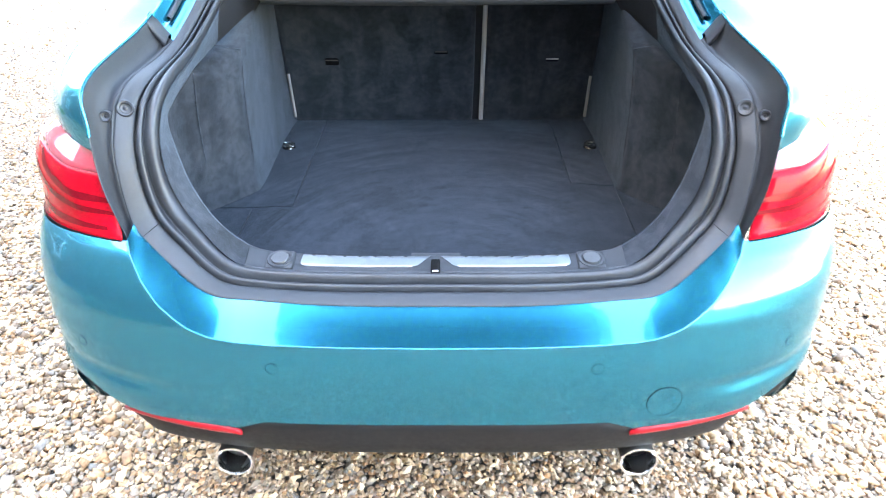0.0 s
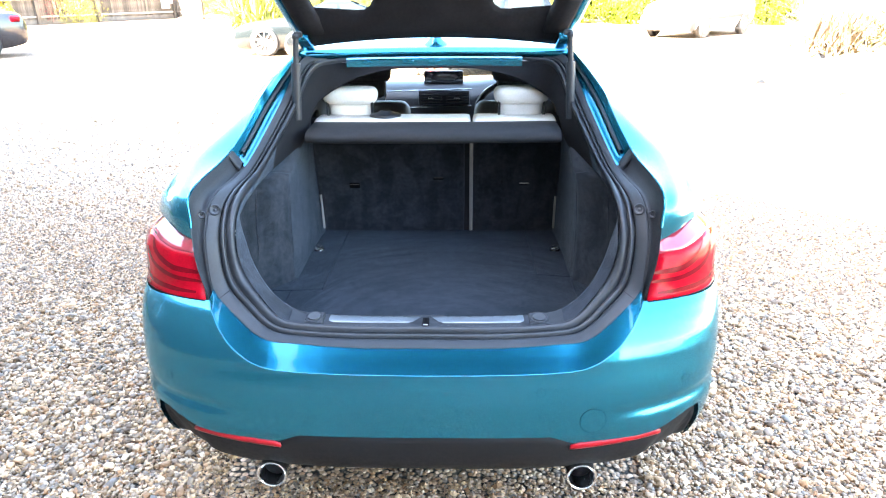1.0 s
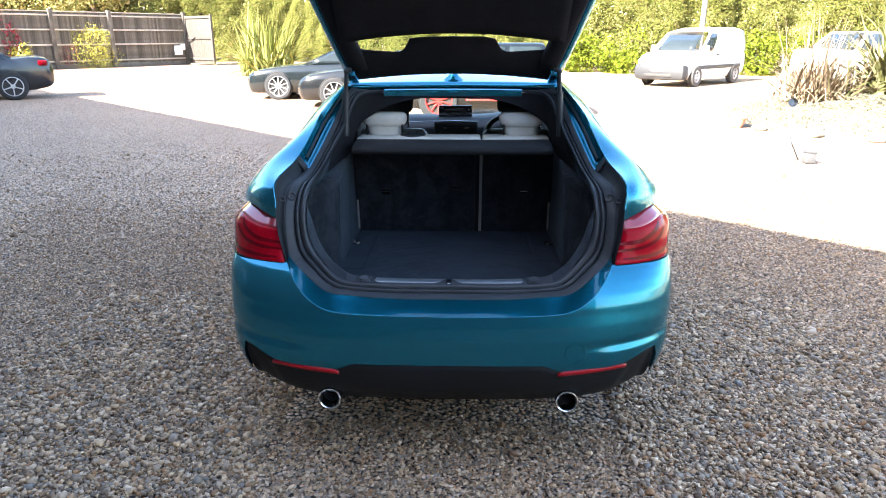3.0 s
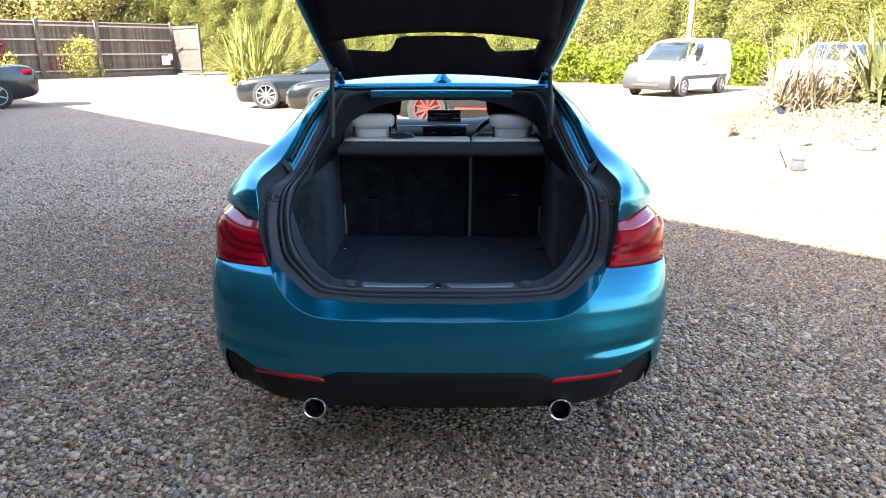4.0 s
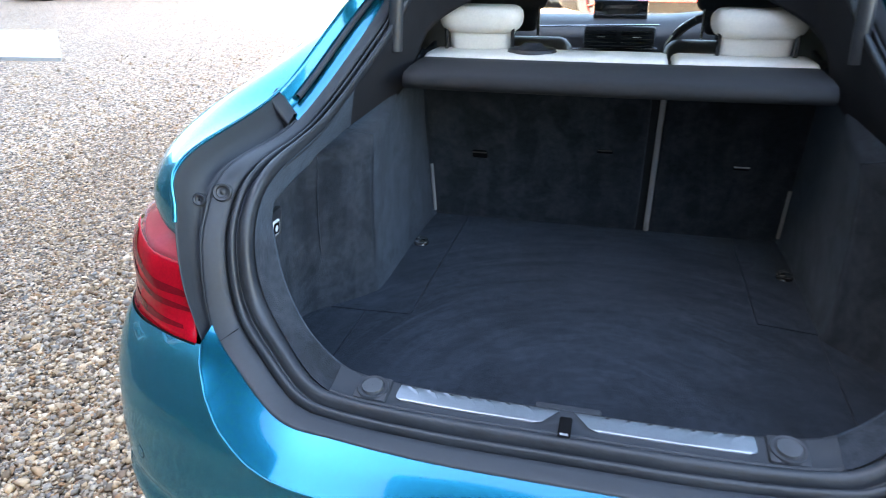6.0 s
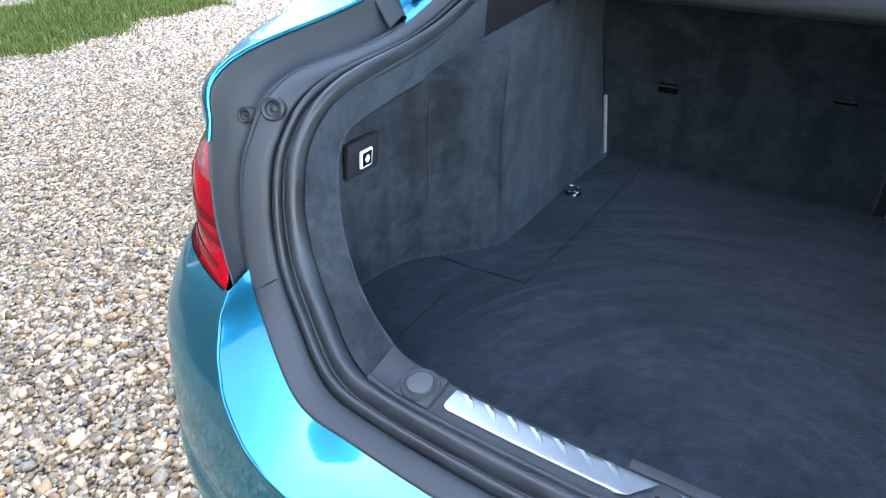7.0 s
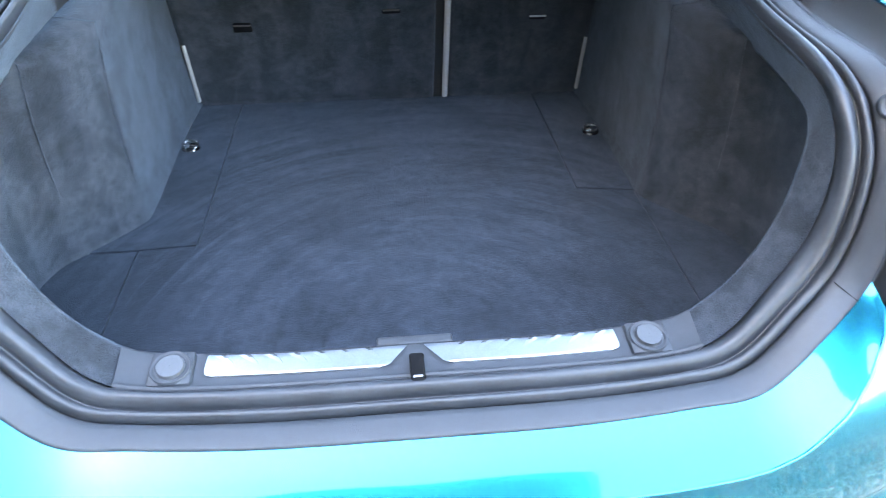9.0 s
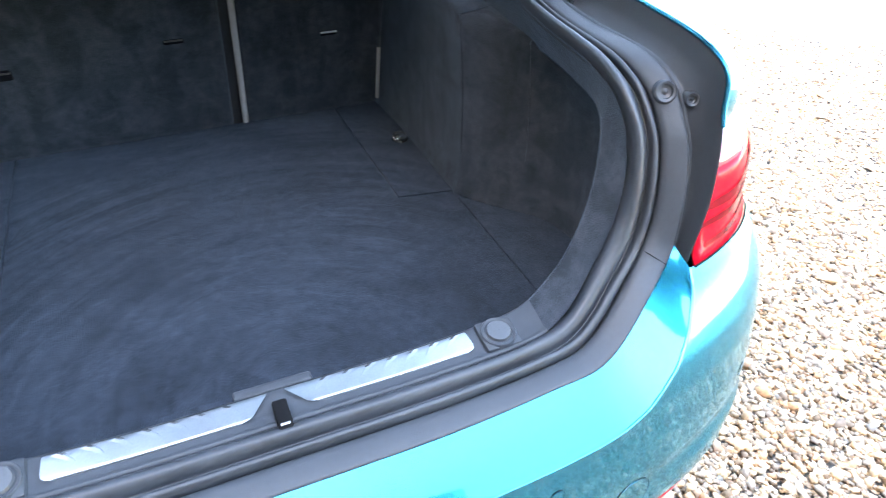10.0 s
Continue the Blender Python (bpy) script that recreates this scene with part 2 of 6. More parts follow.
# ---- building helpers ----
def mesh_part(name, verts, faces, mat, parent=None, smooth=True, label="", solid=0.0, bevel=0.0, offset=-1.0):
    me = bpy.data.meshes.new(name)
    me.from_pydata([tuple(v) for v in verts], [], faces)
    me.materials.append(mat)
    me.validate()
    if smooth:
        me.polygons.foreach_set("use_smooth", [True] * len(me.polygons))
    ob = new(name, me)
    if parent:
        ob.parent = parent
    if solid:
        s = ob.modifiers.new("thickness", "SOLIDIFY")
        s.thickness, s.offset = solid, offset
    if bevel:
        b = ob.modifiers.new("edge", "BEVEL")
        b.width, b.segments, b.limit_method = bevel, 2, "ANGLE"
    if label:
        ob["label"] = label
    return ob


def part(name, bm, mat, parent, label="", smooth=True):
    me = bpy.data.meshes.new(name)
    bmesh.ops.recalc_face_normals(bm, faces=bm.faces)
    bm.to_mesh(me)
    bm.free()
    me.materials.append(mat)
    if smooth:
        me.polygons.foreach_set("use_smooth", [True] * len(me.polygons))
        me.set_sharp_from_angle(angle=radians(38))
    ob = new(name, me)
    ob.parent = parent
    if label:
        ob["label"] = label
    return ob


def thing(name, at, label, category, group="", kind=""):
    ob = new(name)
    ob.location = at
    return tagged(ob, label, category, group, kind)


def grid(rows, closed=False):
    n = len(rows[0])
    verts = [p for r in rows for p in r]
    faces = []
    for i in range(len(rows) - 1):
        for j in range(n if closed else n - 1):
            k = (j + 1) % n
            faces.append((i * n + j, i * n + k, (i + 1) * n + k, (i + 1) * n + j))
    return verts, faces


def spline(pts, per=8):
    """Catmull-Rom through the points."""
    p = [Vector(q) for q in pts]
    p = [p[0] * 2 - p[1], *p, p[-1] * 2 - p[-2]]
    out = []
    for i in range(1, len(p) - 2):
        for k in range(per):
            t = k / per
            a, b, c, d = p[i - 1:i + 3]
            out.append(0.5 * ((2 * b) + (c - a) * t + (2 * a - 5 * b + 4 * c - d) * t * t + (3 * b - a - 3 * c + d) * t ** 3))
    return [*out, p[-2]]


def mirrored(half):
    """Points of the right half, from the middle outwards, made whole from left to right."""
    return [Vector((-q[0], q[1], q[2])) for q in half[:0:-1]] + [Vector(q) for q in half]


def box(bm, size, at, bevel=0.0, turn=None, segments=2):
    m = Matrix.Translation(at) @ (turn or Matrix()) @ Matrix.Diagonal((*size, 1))
    made = bmesh.ops.create_cube(bm, size=1, matrix=m)
    if bevel:
        edges = list({e for v in made["verts"] for e in v.link_edges})
        bmesh.ops.bevel(bm, geom=edges, offset=bevel, segments=segments, affect="EDGES", profile=0.5)
    return bm


def tube(bm, a, b, r, r2=None, seg=12):
    a, b = Vector(a), Vector(b)
    m = Matrix.Translation((a + b) / 2) @ (b - a).to_track_quat("Z", "Y").to_matrix().to_4x4()
    bmesh.ops.create_cone(bm, cap_ends=True, segments=seg, radius1=r, radius2=r if r2 is None else r2, depth=(b - a).length, matrix=m)
    return bm


def lathe(bm, profile, m=Matrix(), seg=24):
    """Turns a profile of (radius, height) round its z axis."""
    rings = []
    for r, z in profile:
        rings.append([bm.verts.new(m @ Vector((r * math.cos(2 * math.pi * k / seg), r * math.sin(2 * math.pi * k / seg), z))) for k in range(seg)])
    for a, b in zip(rings, rings[1:]):
        for k in range(seg):
            bm.faces.new((a[k], a[(k + 1) % seg], b[(k + 1) % seg], b[k]))
    return bm


def lerp1(x, pts):
    return float(np.interp(x, [p[0] for p in pts], [p[1] for p in pts]))


# ---- ground ----
GRAVEL_STOPS = [(0.0, (0.116, 0.076, 0.049)), (0.16, (0.368, 0.23, 0.144)), (0.34, (0.504, 0.345, 0.226)), (0.48, (0.225, 0.181, 0.153)), (0.6, (0.626, 0.437, 0.287)), (0.73, (0.449, 0.23, 0.112)), (0.87, (0.748, 0.564, 0.411)), (1.0, (0.178, 0.132, 0.106))]


def gravel_sheet():
    m = bpy.data.materials.new("gravel_sheet")
    m.use_nodes = True
    nt = m.node_tree
    p = nt.nodes["Principled BSDF"]
    p.inputs["Roughness"].default_value = 0.85
    p.inputs["Specular IOR Level"].default_value = 0.25
    tc, vo, ramp, big, mr, hsv, bump, mul = (nt.nodes.new("ShaderNode" + k) for k in ("TexCoord", "TexVoronoi", "ValToRGB", "TexNoise", "MapRange", "HueSaturation", "Bump", "Math"))
    vo.inputs["Scale"].default_value = 56.0
    vo.inputs["Randomness"].default_value = 1.0
    nt.links.new(tc.outputs["Object"], vo.inputs["Vector"])
    sep = nt.nodes.new("ShaderNodeSeparateColor")
    nt.links.new(vo.outputs["Color"], sep.inputs[0])
    while len(ramp.color_ramp.elements) < len(GRAVEL_STOPS):
        ramp.color_ramp.elements.new(0.5)
    for e, (at, c) in zip(ramp.color_ramp.elements, GRAVEL_STOPS):
        e.position, e.color = at, (*c, 1)
    nt.links.new(sep.outputs[0], ramp.inputs[0])
    big.inputs["Scale"].default_value, big.inputs["Detail"].default_value = 0.5, 5
    nt.links.new(tc.outputs["Object"], big.inputs["Vector"])
    mr.inputs["To Min"].default_value, mr.inputs["To Max"].default_value = 0.9, 1.4
    nt.links.new(big.outputs["Fac"], mr.inputs["Value"])
    nt.links.new(mr.outputs[0], hsv.inputs["Value"])
    nt.links.new(ramp.outputs[0], hsv.inputs["Color"])
    # shade between the stones, painted into the flat sheet's colour as near-black gaps
    gap, gap_shade = nt.nodes.new("ShaderNodeMapRange"), nt.nodes.new("ShaderNodeMix")
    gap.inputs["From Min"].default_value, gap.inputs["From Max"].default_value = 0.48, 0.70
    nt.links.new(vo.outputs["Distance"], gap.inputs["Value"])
    gap_shade.data_type = "RGBA"
    gap_shade.inputs["B"].default_value = (0.030, 0.025, 0.020, 1)
    nt.links.new(gap.outputs[0], gap_shade.inputs["Factor"])
    nt.links.new(hsv.outputs[0], gap_shade.inputs["A"])
    nt.links.new(gap_shade.outputs["Result"], p.inputs["Base Color"])
    mul.operation = "MULTIPLY"
    mul.inputs[1].default_value = -1.0
    nt.links.new(vo.outputs["Distance"], mul.inputs[0])
    bump.inputs["Strength"].default_value, bump.inputs["Distance"].default_value = 0.7, 0.02
    nt.links.new(mul.outputs[0], bump.inputs["Height"])
    nt.links.new(bump.outputs[0], p.inputs["Normal"])
    return m


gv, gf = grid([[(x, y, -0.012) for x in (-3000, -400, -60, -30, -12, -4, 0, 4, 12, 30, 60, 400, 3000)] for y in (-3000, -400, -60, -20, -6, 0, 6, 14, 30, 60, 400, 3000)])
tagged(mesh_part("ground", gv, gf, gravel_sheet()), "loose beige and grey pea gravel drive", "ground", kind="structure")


def pebbles(name, area, count, size, seed, label, fine=True):
    """Loose stones lying on the drive: angular chips near the path, plainer ones farther off."""
    rng = np.random.default_rng(seed)
    bm = bmesh.new()
    if fine:
        bmesh.ops.create_cube(bm, size=1.44)
        bmesh.ops.triangulate(bm, faces=bm.faces)
        bm.verts.index_update()
    else:
        ring6 = [bm.verts.new(q) for q in ((1, 0, 0), (0, 1, 0), (-1, 0, 0), (0, -1, 0), (0, 0, 1), (0, 0, -1))]
        for i in range(4):
            bm.faces.new((ring6[i], ring6[(i + 1) % 4], ring6[4]))
            bm.faces.new((ring6[(i + 1) % 4], ring6[i], ring6[5]))
        bm.verts.index_update()
    nf = len(bm.faces)
    base = np.array([v.co for v in bm.verts])
    tri = np.array([[v.index for v in f.verts] for f in bm.faces])
    bm.free()
    xy = area(rng, count)
    count = len(xy)
    s = size * rng.lognormal(0, 0.33, count)
    v = base[None] * (1 + rng.uniform(-0.26, 0.26, (count, len(base), 1))) + (rng.uniform(-0.24, 0.24, (count, len(base), 3)) if fine else 0)
    v = v * np.stack([s * rng.uniform(0.9, 1.45, count), s * rng.uniform(0.75, 1.05, count), s * rng.uniform(0.5, 0.85, count)], 1)[:, None]
    a, tip = rng.uniform(0, 2 * np.pi, count), rng.normal(0, 0.35, count)
    ct, st = np.cos(tip)[:, None], np.sin(tip)[:, None]
    v = np.stack([v[..., 0] * ct - v[..., 2] * st, v[..., 1], v[..., 0] * st + v[..., 2] * ct], -1)
    ca, sa = np.cos(a)[:, None], np.sin(a)[:, None]
    v = np.stack([v[..., 0] * ca - v[..., 1] * sa, v[..., 0] * sa + v[..., 1] * ca, v[..., 2]], -1)
    v[..., :2] += xy[:, None]
    v[..., 2] += (rng.uniform(-0.55, 0.45, count) * s)[:, None] - 0.006
    f = tri[None] + (np.arange(count) * len(base))[:, None, None]
    me = bpy.data.meshes.new(name)
    me.vertices.add(count * len(base))
    me.vertices.foreach_set("co", v.ravel())
    me.loops.add(count * nf * 3)
    me.loops.foreach_set("vertex_index", f.ravel())
    me.polygons.add(count * nf)
    me.polygons.foreach_set("loop_start", np.arange(0, count * nf * 3, 3))
    me.polygons.foreach_set("use_smooth", np.full(count * nf, fine))
    me.update()
    me.materials.append(PEBBLE)
    return tagged(new(name, me), label, "gravel", kind="stuff")


PEBBLE_STOPS = [(0.0, (0.111, 0.071, 0.046)), (0.12, (0.278, 0.167, 0.087)), (0.24, (0.522, 0.346, 0.205)), (0.36, (0.175, 0.15, 0.13)), (0.48, (0.615, 0.414, 0.245)), (0.58, (0.33, 0.165, 0.075)), (0.68, (0.196, 0.137, 0.1)), (0.8, (0.699, 0.499, 0.329)), (0.9, (0.247, 0.191, 0.148)), (1.0, (0.162, 0.106, 0.069))]
PEBBLE = island_material("pebble", PEBBLE_STOPS, rough=0.75, patch=0.2, spec=0.25)


def close_area(rng, n):
    x = rng.uniform(0.75, 2.3, n) * rng.choice((-1, 1), n)
    return np.stack([x, rng.uniform(-0.7, 1.9, n)], 1)


def apart(xy):
    """0 round the car, rising to 1 farther off, so that one spread of stones fades into the other."""
    return np.clip(np.max(np.stack([(np.abs(xy[:, 0]) - 2.2) / 2.2, (xy[:, 1] - 1.8) / 2.8, (-0.9 - xy[:, 1]) / 1.2]), 0), 0, 1)


def near_area(rng, n):
    xy = np.stack([rng.uniform(-4.4, 4.4, n), rng.uniform(-2.1, 4.6, n)], 1)
    ax = np.abs(xy[:, 0])
    close = (ax > 0.75) & (ax < 2.3) & (xy[:, 1] > -0.7) & (xy[:, 1] < 1.9)
    return xy[~close & ~((ax < 0.75) & (xy[:, 1] > 0.35)) & (rng.uniform(0, 1, n) >= apart(xy))]


def far_area(rng, n):
    xy = np.stack([rng.uniform(-12, 7.5, n), rng.uniform(-3.6, 11, n)], 1)
    keep = (rng.uniform(0, 1, n) < apart(xy)) & ((np.abs(xy[:, 0]) > 0.8) | (xy[:, 1] > 5)) & (rng.uniform(0, 1, n) < np.clip(1.25 - 0.105 * np.hypot(xy[:, 0], xy[:, 1] + 2), 0.0, 1))
    return xy[keep]


pebbles("gravel", close_area, 66000, 0.0076, 3, "loose beige, grey and tan pebbles covering the drive")
pebbles("gravel", near_area, 420000, 0.0068, 9, "loose beige, grey and tan pebbles round the car", fine=False)
pebbles("gravel", far_area, 250000, 0.0098, 4, "loose beige and grey pebbles farther along the drive", fine=False)

# ---- the open hatchback ----
car = thing("hatchback_car", (0, 0, 0), "teal metallic five-door hatchback with its tailgate raised, parked on gravel", "car")

C0 = [(0, 0.662), (0.2, 0.6635), (0.333, 0.666), (0.40, 0.669), (0.44, 0.6745), (0.48, 0.689), (0.51, 0.708), (0.541, 0.732), (0.572, 0.766), (0.594, 0.797), (0.613, 0.818), (0.7, 0.815), (0.84, 0.807), (0.95, 0.805)]
HALF = [(0.25, 0.815), (0.33, 0.848), (0.45, 0.878), (0.62, 0.896), (0.76, 0.898), (0.83, 0.893), (0.93, 0.879), (1.0, 0.835), (1.06, 0.79)]
BACK = [(0.25, 0.10), (0.32, 0.005), (0.36, -0.03), (0.42, -0.05), (0.477, -0.058), (0.57, -0.053), (0.62, -0.046), (0.662, -0.038), (0.69, -0.034), (0.73, -0.021), (0.768, 0.001), (0.80, 0.026), (0.82, 0.060), (0.85, 0.074), (0.98, 0.10), (1.1, 0.11)]
DEPTH, POWER = 0.45, 3.1


def plan(u, z):
    """A point of the tail at height z; u runs from the middle (0) round the corner (1)."""
    w, y0 = lerp1(z, HALF), lerp1(z, BACK)
    a = u * math.pi / 2
    x = w * math.sin(a) ** (2 / POWER)
    return Vector((x, y0 + DEPTH * (1 - max(0.0, math.cos(a)) ** (2 / POWER)), z))


def tail_y(x, z):
    w, y0 = lerp1(z, HALF), lerp1(z, BACK)
    return y0 + DEPTH * (1 - max(0.0, 1 - min(1, abs(x) / w) ** POWER) ** (1 / POWER))


def tail(x, z, out=0.0):
    """A point on the tail's skin; out lifts it along the skin's normal."""
    p = Vector((x, tail_y(x, z), z))
    if out:
        e = 0.004
        n = Vector((e * 2, tail_y(x + e, z) - tail_y(x - e, z), 0)).cross(Vector((0, tail_y(x, z + e) - tail_y(x, z - e), e * 2))).normalized()
        p += n * out
    return p


# lower border of the painted bumper: a black valance in the middle, reflectors, an air outlet at the corner
VALANCE = [(0, 0.477), (0.36, 0.476), (0.42, 0.450), (0.60, 0.457), (0.665, 0.464), (0.70, 0.479), (0.76, 0.502), (0.80, 0.505), (0.815, 0.46), (0.835, 0.33), (0.95, 0.31)]


def smooth01(x, a, b):
    t = min(1, max(0, (x - a) / (b - a)))
    return t * t * (3 - 2 * t)


us = sorted([i / 130 for i in range(131)] + [0.998])
WHEELS_Y, WHEEL_R = (0.98, 3.79), 0.335
side_y = [0.62, 0.68, 0.74, 0.8, 0.9, 0.98, 1.06, 1.16, 1.22, 1.28, 1.34, 1.4, 1.6, 2.0, 2.4, 2.8, 3.2, 3.36, 3.42, 3.48, 3.54, 3.6, 3.7, 3.79, 3.88, 3.98, 4.04, 4.1, 4.16, 4.22]


def arch(y):
    low = 0.2 if y > 0.6 else 0.25
    for w in WHEELS_Y:
        if abs(y - w) < 0.375:
            low = max(low, WHEEL_R + math.sqrt(0.375 ** 2 - (y - w) ** 2))
    return low


def pressed(u, z):
    """The painted bumper with its pressed ledge over the air outlet and the soft fold under the lamps."""
    p = plan(u, z)
    x = plan(u, 0.7).x
    a = u * math.pi / 2
    n = Vector((math.sin(a), -math.cos(a), 0.0))
    line = 0.524 + 0.045 * (x - 0.5)
    ledge = smooth01(x, 0.47, 0.66) * smooth01(0.90 - x, 0.0, 0.04) * (0.0065 * smooth01(line + 0.008 - z, 0.0, 0.026) - 0.004 * math.exp(-((z - line - 0.016) / 0.012) ** 2))
    return p + n * ledge


rows_up, rows_low = [], []
for u in us:
    xr = plan(u, 0.7).x
    top, mid = lerp1(xr, C0), lerp1(xr, VALANCE)
    rows_up.append([pressed(u, mid + (top - mid) * k / 40) for k in range(41)])
    a = u * math.pi / 2
    rows_low.append([plan(u, 0.25 + (mid - 0.25) * k / 8) - Vector((math.sin(a), -math.cos(a), 0)) * (0.008 + 0.02 * smooth01(xr, 0.66, 0.74) * math.sin(math.pi * min(1, k / 8 + 0.05))) for k in range(9)])


def sided(rows):
    """Rows from the middle outwards, doubled to both sides."""
    return [[Vector((-p[0], p[1], p[2])) for p in r] for r in rows[:0:-1]] + rows


mesh_part("bumper", *grid(sided(rows_up)), PAINT, car, label="teal painted rear bumper")
mesh_part("diffuser", *grid(sided(rows_low)), DIFFUSER, car, label="matt black lower bumper valance", solid=0.004)

# rings round the load opening, half, from the sill's middle up to the roof's middle
EDGE = [(0, 0.055, 0.693), (0.2, 0.056, 0.694), (0.36, 0.062, 0.703), (0.46, 0.07, 0.715), (0.55, 0.11, 0.772), (0.611, 0.145, 0.82), (0.628, 0.170, 0.932), (0.630, 0.205, 1.008), (0.622, 0.285, 1.075), (0.604, 0.53, 1.098), (0.553, 0.84, 1.25), (0.50, 1.02, 1.39), (0.42, 1.08, 1.394), (0.30, 1.11, 1.396), (0.15, 1.135, 1.396), (0.0, 1.145, 1.395)]
SEAL = [(0, 0.142, 0.718), (0.2, 0.142, 0.718), (0.36, 0.147, 0.722), (0.43, 0.157, 0.742), (0.49, 0.182, 0.80), (0.535, 0.203, 0.868), (0.554, 0.222, 0.94), (0.555, 0.254, 1.012), (0.552, 0.335, 1.055), (0.550, 0.57, 1.088), (0.50, 0.85, 1.225), (0.455, 1.0, 1.345), (0.385, 1.06, 1.368), (0.28, 1.10, 1.371), (0.14, 1.12, 1.372), (0.0, 1.13, 1.37)]
LIP = [(0, 0.20, 0.722), (0.2, 0.2, 0.723), (0.36, 0.205, 0.732), (0.42, 0.215, 0.755), (0.475, 0.232, 0.80), (0.52, 0.255, 0.87), (0.548, 0.285, 0.94), (0.572, 0.33, 0.978), (0.592, 0.41, 0.985), (0.605, 0.62, 0.995), (0.50, 0.89, 1.085), (0.458, 1.01, 1.215), (0.375, 1.05, 1.28), (0.27, 1.07, 1.323), (0.14, 1.085, 1.347), (0.0, 1.09, 1.353)]
PER = 8
edge_c, seal_c, lip_c = spline(EDGE, PER), spline(SEAL, PER), spline(LIP, PER)


def normals(a, b):
    out = []
    for i in range(len(a)):
        t = a[min(i + 1, len(a) - 1)] - a[max(i - 1, 0)]
        n = t.cross(b[i] - a[i]).normalized()
        out.append(n if n.dot(Vector((0, -1, 0.4))) > 0 else -n)
    return out


ring_n, in_n = normals(edge_c, seal_c), normals(seal_c, lip_c)


def whole_ring(a, b, n, f, lift=0.0):
    h = [a[i].lerp(b[i], f) + n[i] * lift for i in range(len(a))]
    return [Vector((-q[0], q[1], q[2])) for q in h[-2:0:-1]] + h


def ring_strip(name, profile, mat, a, b, n, label=""):
    rows = [whole_ring(a, b, n, f, d) for f, d in profile]
    return mesh_part(name, *grid(rows, closed=True), mat, car, label=label)


ring_strip("sill_cover", [(0.0, -0.012), (0.0, 0.0), (0.02, 0.003), (0.05, 0.0035), (0.15, 0.004), (0.3, 0.003), (0.41, 0.001), (0.44, -0.004), (0.455, -0.014)], SILLPLASTIC, edge_c, seal_c, ring_n, "black plastic trim round the load opening")
ring_strip("seal", [(0.44, -0.016), (0.47, -0.002), (0.505, 0.006), (0.55, 0.009), (0.595, 0.007), (0.63, 0.0), (0.65, -0.006), (0.67, -0.001), (0.71, 0.010), (0.77, 0.0155), (0.83, 0.0165), (0.89, 0.013), (0.94, 0.005), (0.97, -0.002), (1.0, -0.008)], RUBBER, edge_c, seal_c, ring_n, "black rubber weather seal")
lining = []
for f in (-0.02, 0.05, 0.3, 0.6, 0.9, 1.0):
    lining.append([seal_c[i].lerp(lip_c[i], f) for i in range(len(seal_c))])
lining.append([p + (edge_c[i] - p).normalized() * 0.03 + Vector((0, 0.012, -0.004)) for i, p in enumerate(lip_c)])
TRIM_AT = 9 * PER + 3
mesh_part("opening_lining", *grid([mirrored(r[:TRIM_AT + 1]) for r in lining]), CARPET, car, label="charcoal carpet lining of the opening's rim")
upper_rows = [r[TRIM_AT:] for r in lining]
mesh_part("pillar_trim", *grid([r + [Vector((-p.x, p.y, p.z)) for p in r[-2::-1]] for r in upper_rows]), PILLARCLOTH, car, label="black cloth pillar and header trim")

# painted scoop between the bumper's crease and the black cover
scoop_x = [0, 0.2, 0.36, 0.46, 0.555, 0.613]
lower = spline([tail(x, lerp1(x, C0)) for x in scoop_x], PER)
lower = [tail(min(p.x, 0.613), lerp1(p.x, C0)) for p in lower]
upper = [p + Vector((0, 0.002, 0.014)) * smooth01(p.x, 0.53, 0.61) for p in edge_c[:len(lower)]]
rows = []
for k in range(9):
    f = k / 8
    rows.append(mirrored([a.lerp(b, f) + Vector((0, 0.003, -0.0025)) * math.sin(math.pi * f) * smooth01(0.62 - a.x, 0.0, 0.25) for a, b in zip(lower, upper)]))
ledge_part = mesh_part("bumper_ledge", *grid(rows), PAINT, car, label="teal painted loading ledge")


def bead(name, line, r, mat, parent, label, seg=6):
    """A thin rounded roll along a line of points."""
    rows = []
    for i, p in enumerate(line):
        t = (line[min(i + 1, len(line) - 1)] - line[max(i - 1, 0)]).normalized()
        a = t.cross(Vector((0, 0, 1))).normalized()
        b = a.cross(t)
        rows.append([p + (a * math.cos(2 * math.pi * k / seg) + b * math.sin(2 * math.pi * k / seg)) * r for k in range(seg)])
    return mesh_part(name, *grid(rows, closed=True), mat, parent, label=label)


bead("crease", mirrored([p + Vector((0, 0.0018, -0.0020)) for p in lower]), 0.0032, PAINT, ledge_part, "rounded painted crease", 8)
for s in (1, -1):
    k = 5 * PER - 2
    bead("cover_joint", [Vector(((q := edge_c[k].lerp(seal_c[k], f) + ring_n[k] * 0.0035).x * s, q.y, q.z)) for f in (0.0, 0.1, 0.2, 0.3, 0.41)], 0.0007, RECESS_SHADE, car, "thin joint between trim pieces")

# outer panels beside the opening: gutter, shoulder, roof rail
BODY = [(0.617, 0.119, 0.814), (0.645, 0.133, 0.92), (0.656, 0.162, 1.03), (0.664, 0.222, 1.108), (0.645, 0.54, 1.155), (0.602, 0.83, 1.30), (0.515, 1.03, 1.42)]
body_c = spline(BODY, PER)
gut = [edge_c[5 * PER + i] for i in range(len(body_c))]


def strip_pair(name, rows, mat, label="", solid=0.0, smooth=True):
    """A strip and its mirror image, as two parts."""
    for s in (1, -1):
        r = [[Vector((q[0] * s, q[1], q[2])) for q in row] for row in rows]
        mesh_part(name, *grid(r if s > 0 else [x[::-1] for x in r]), mat, car, label=label, solid=solid, smooth=smooth)


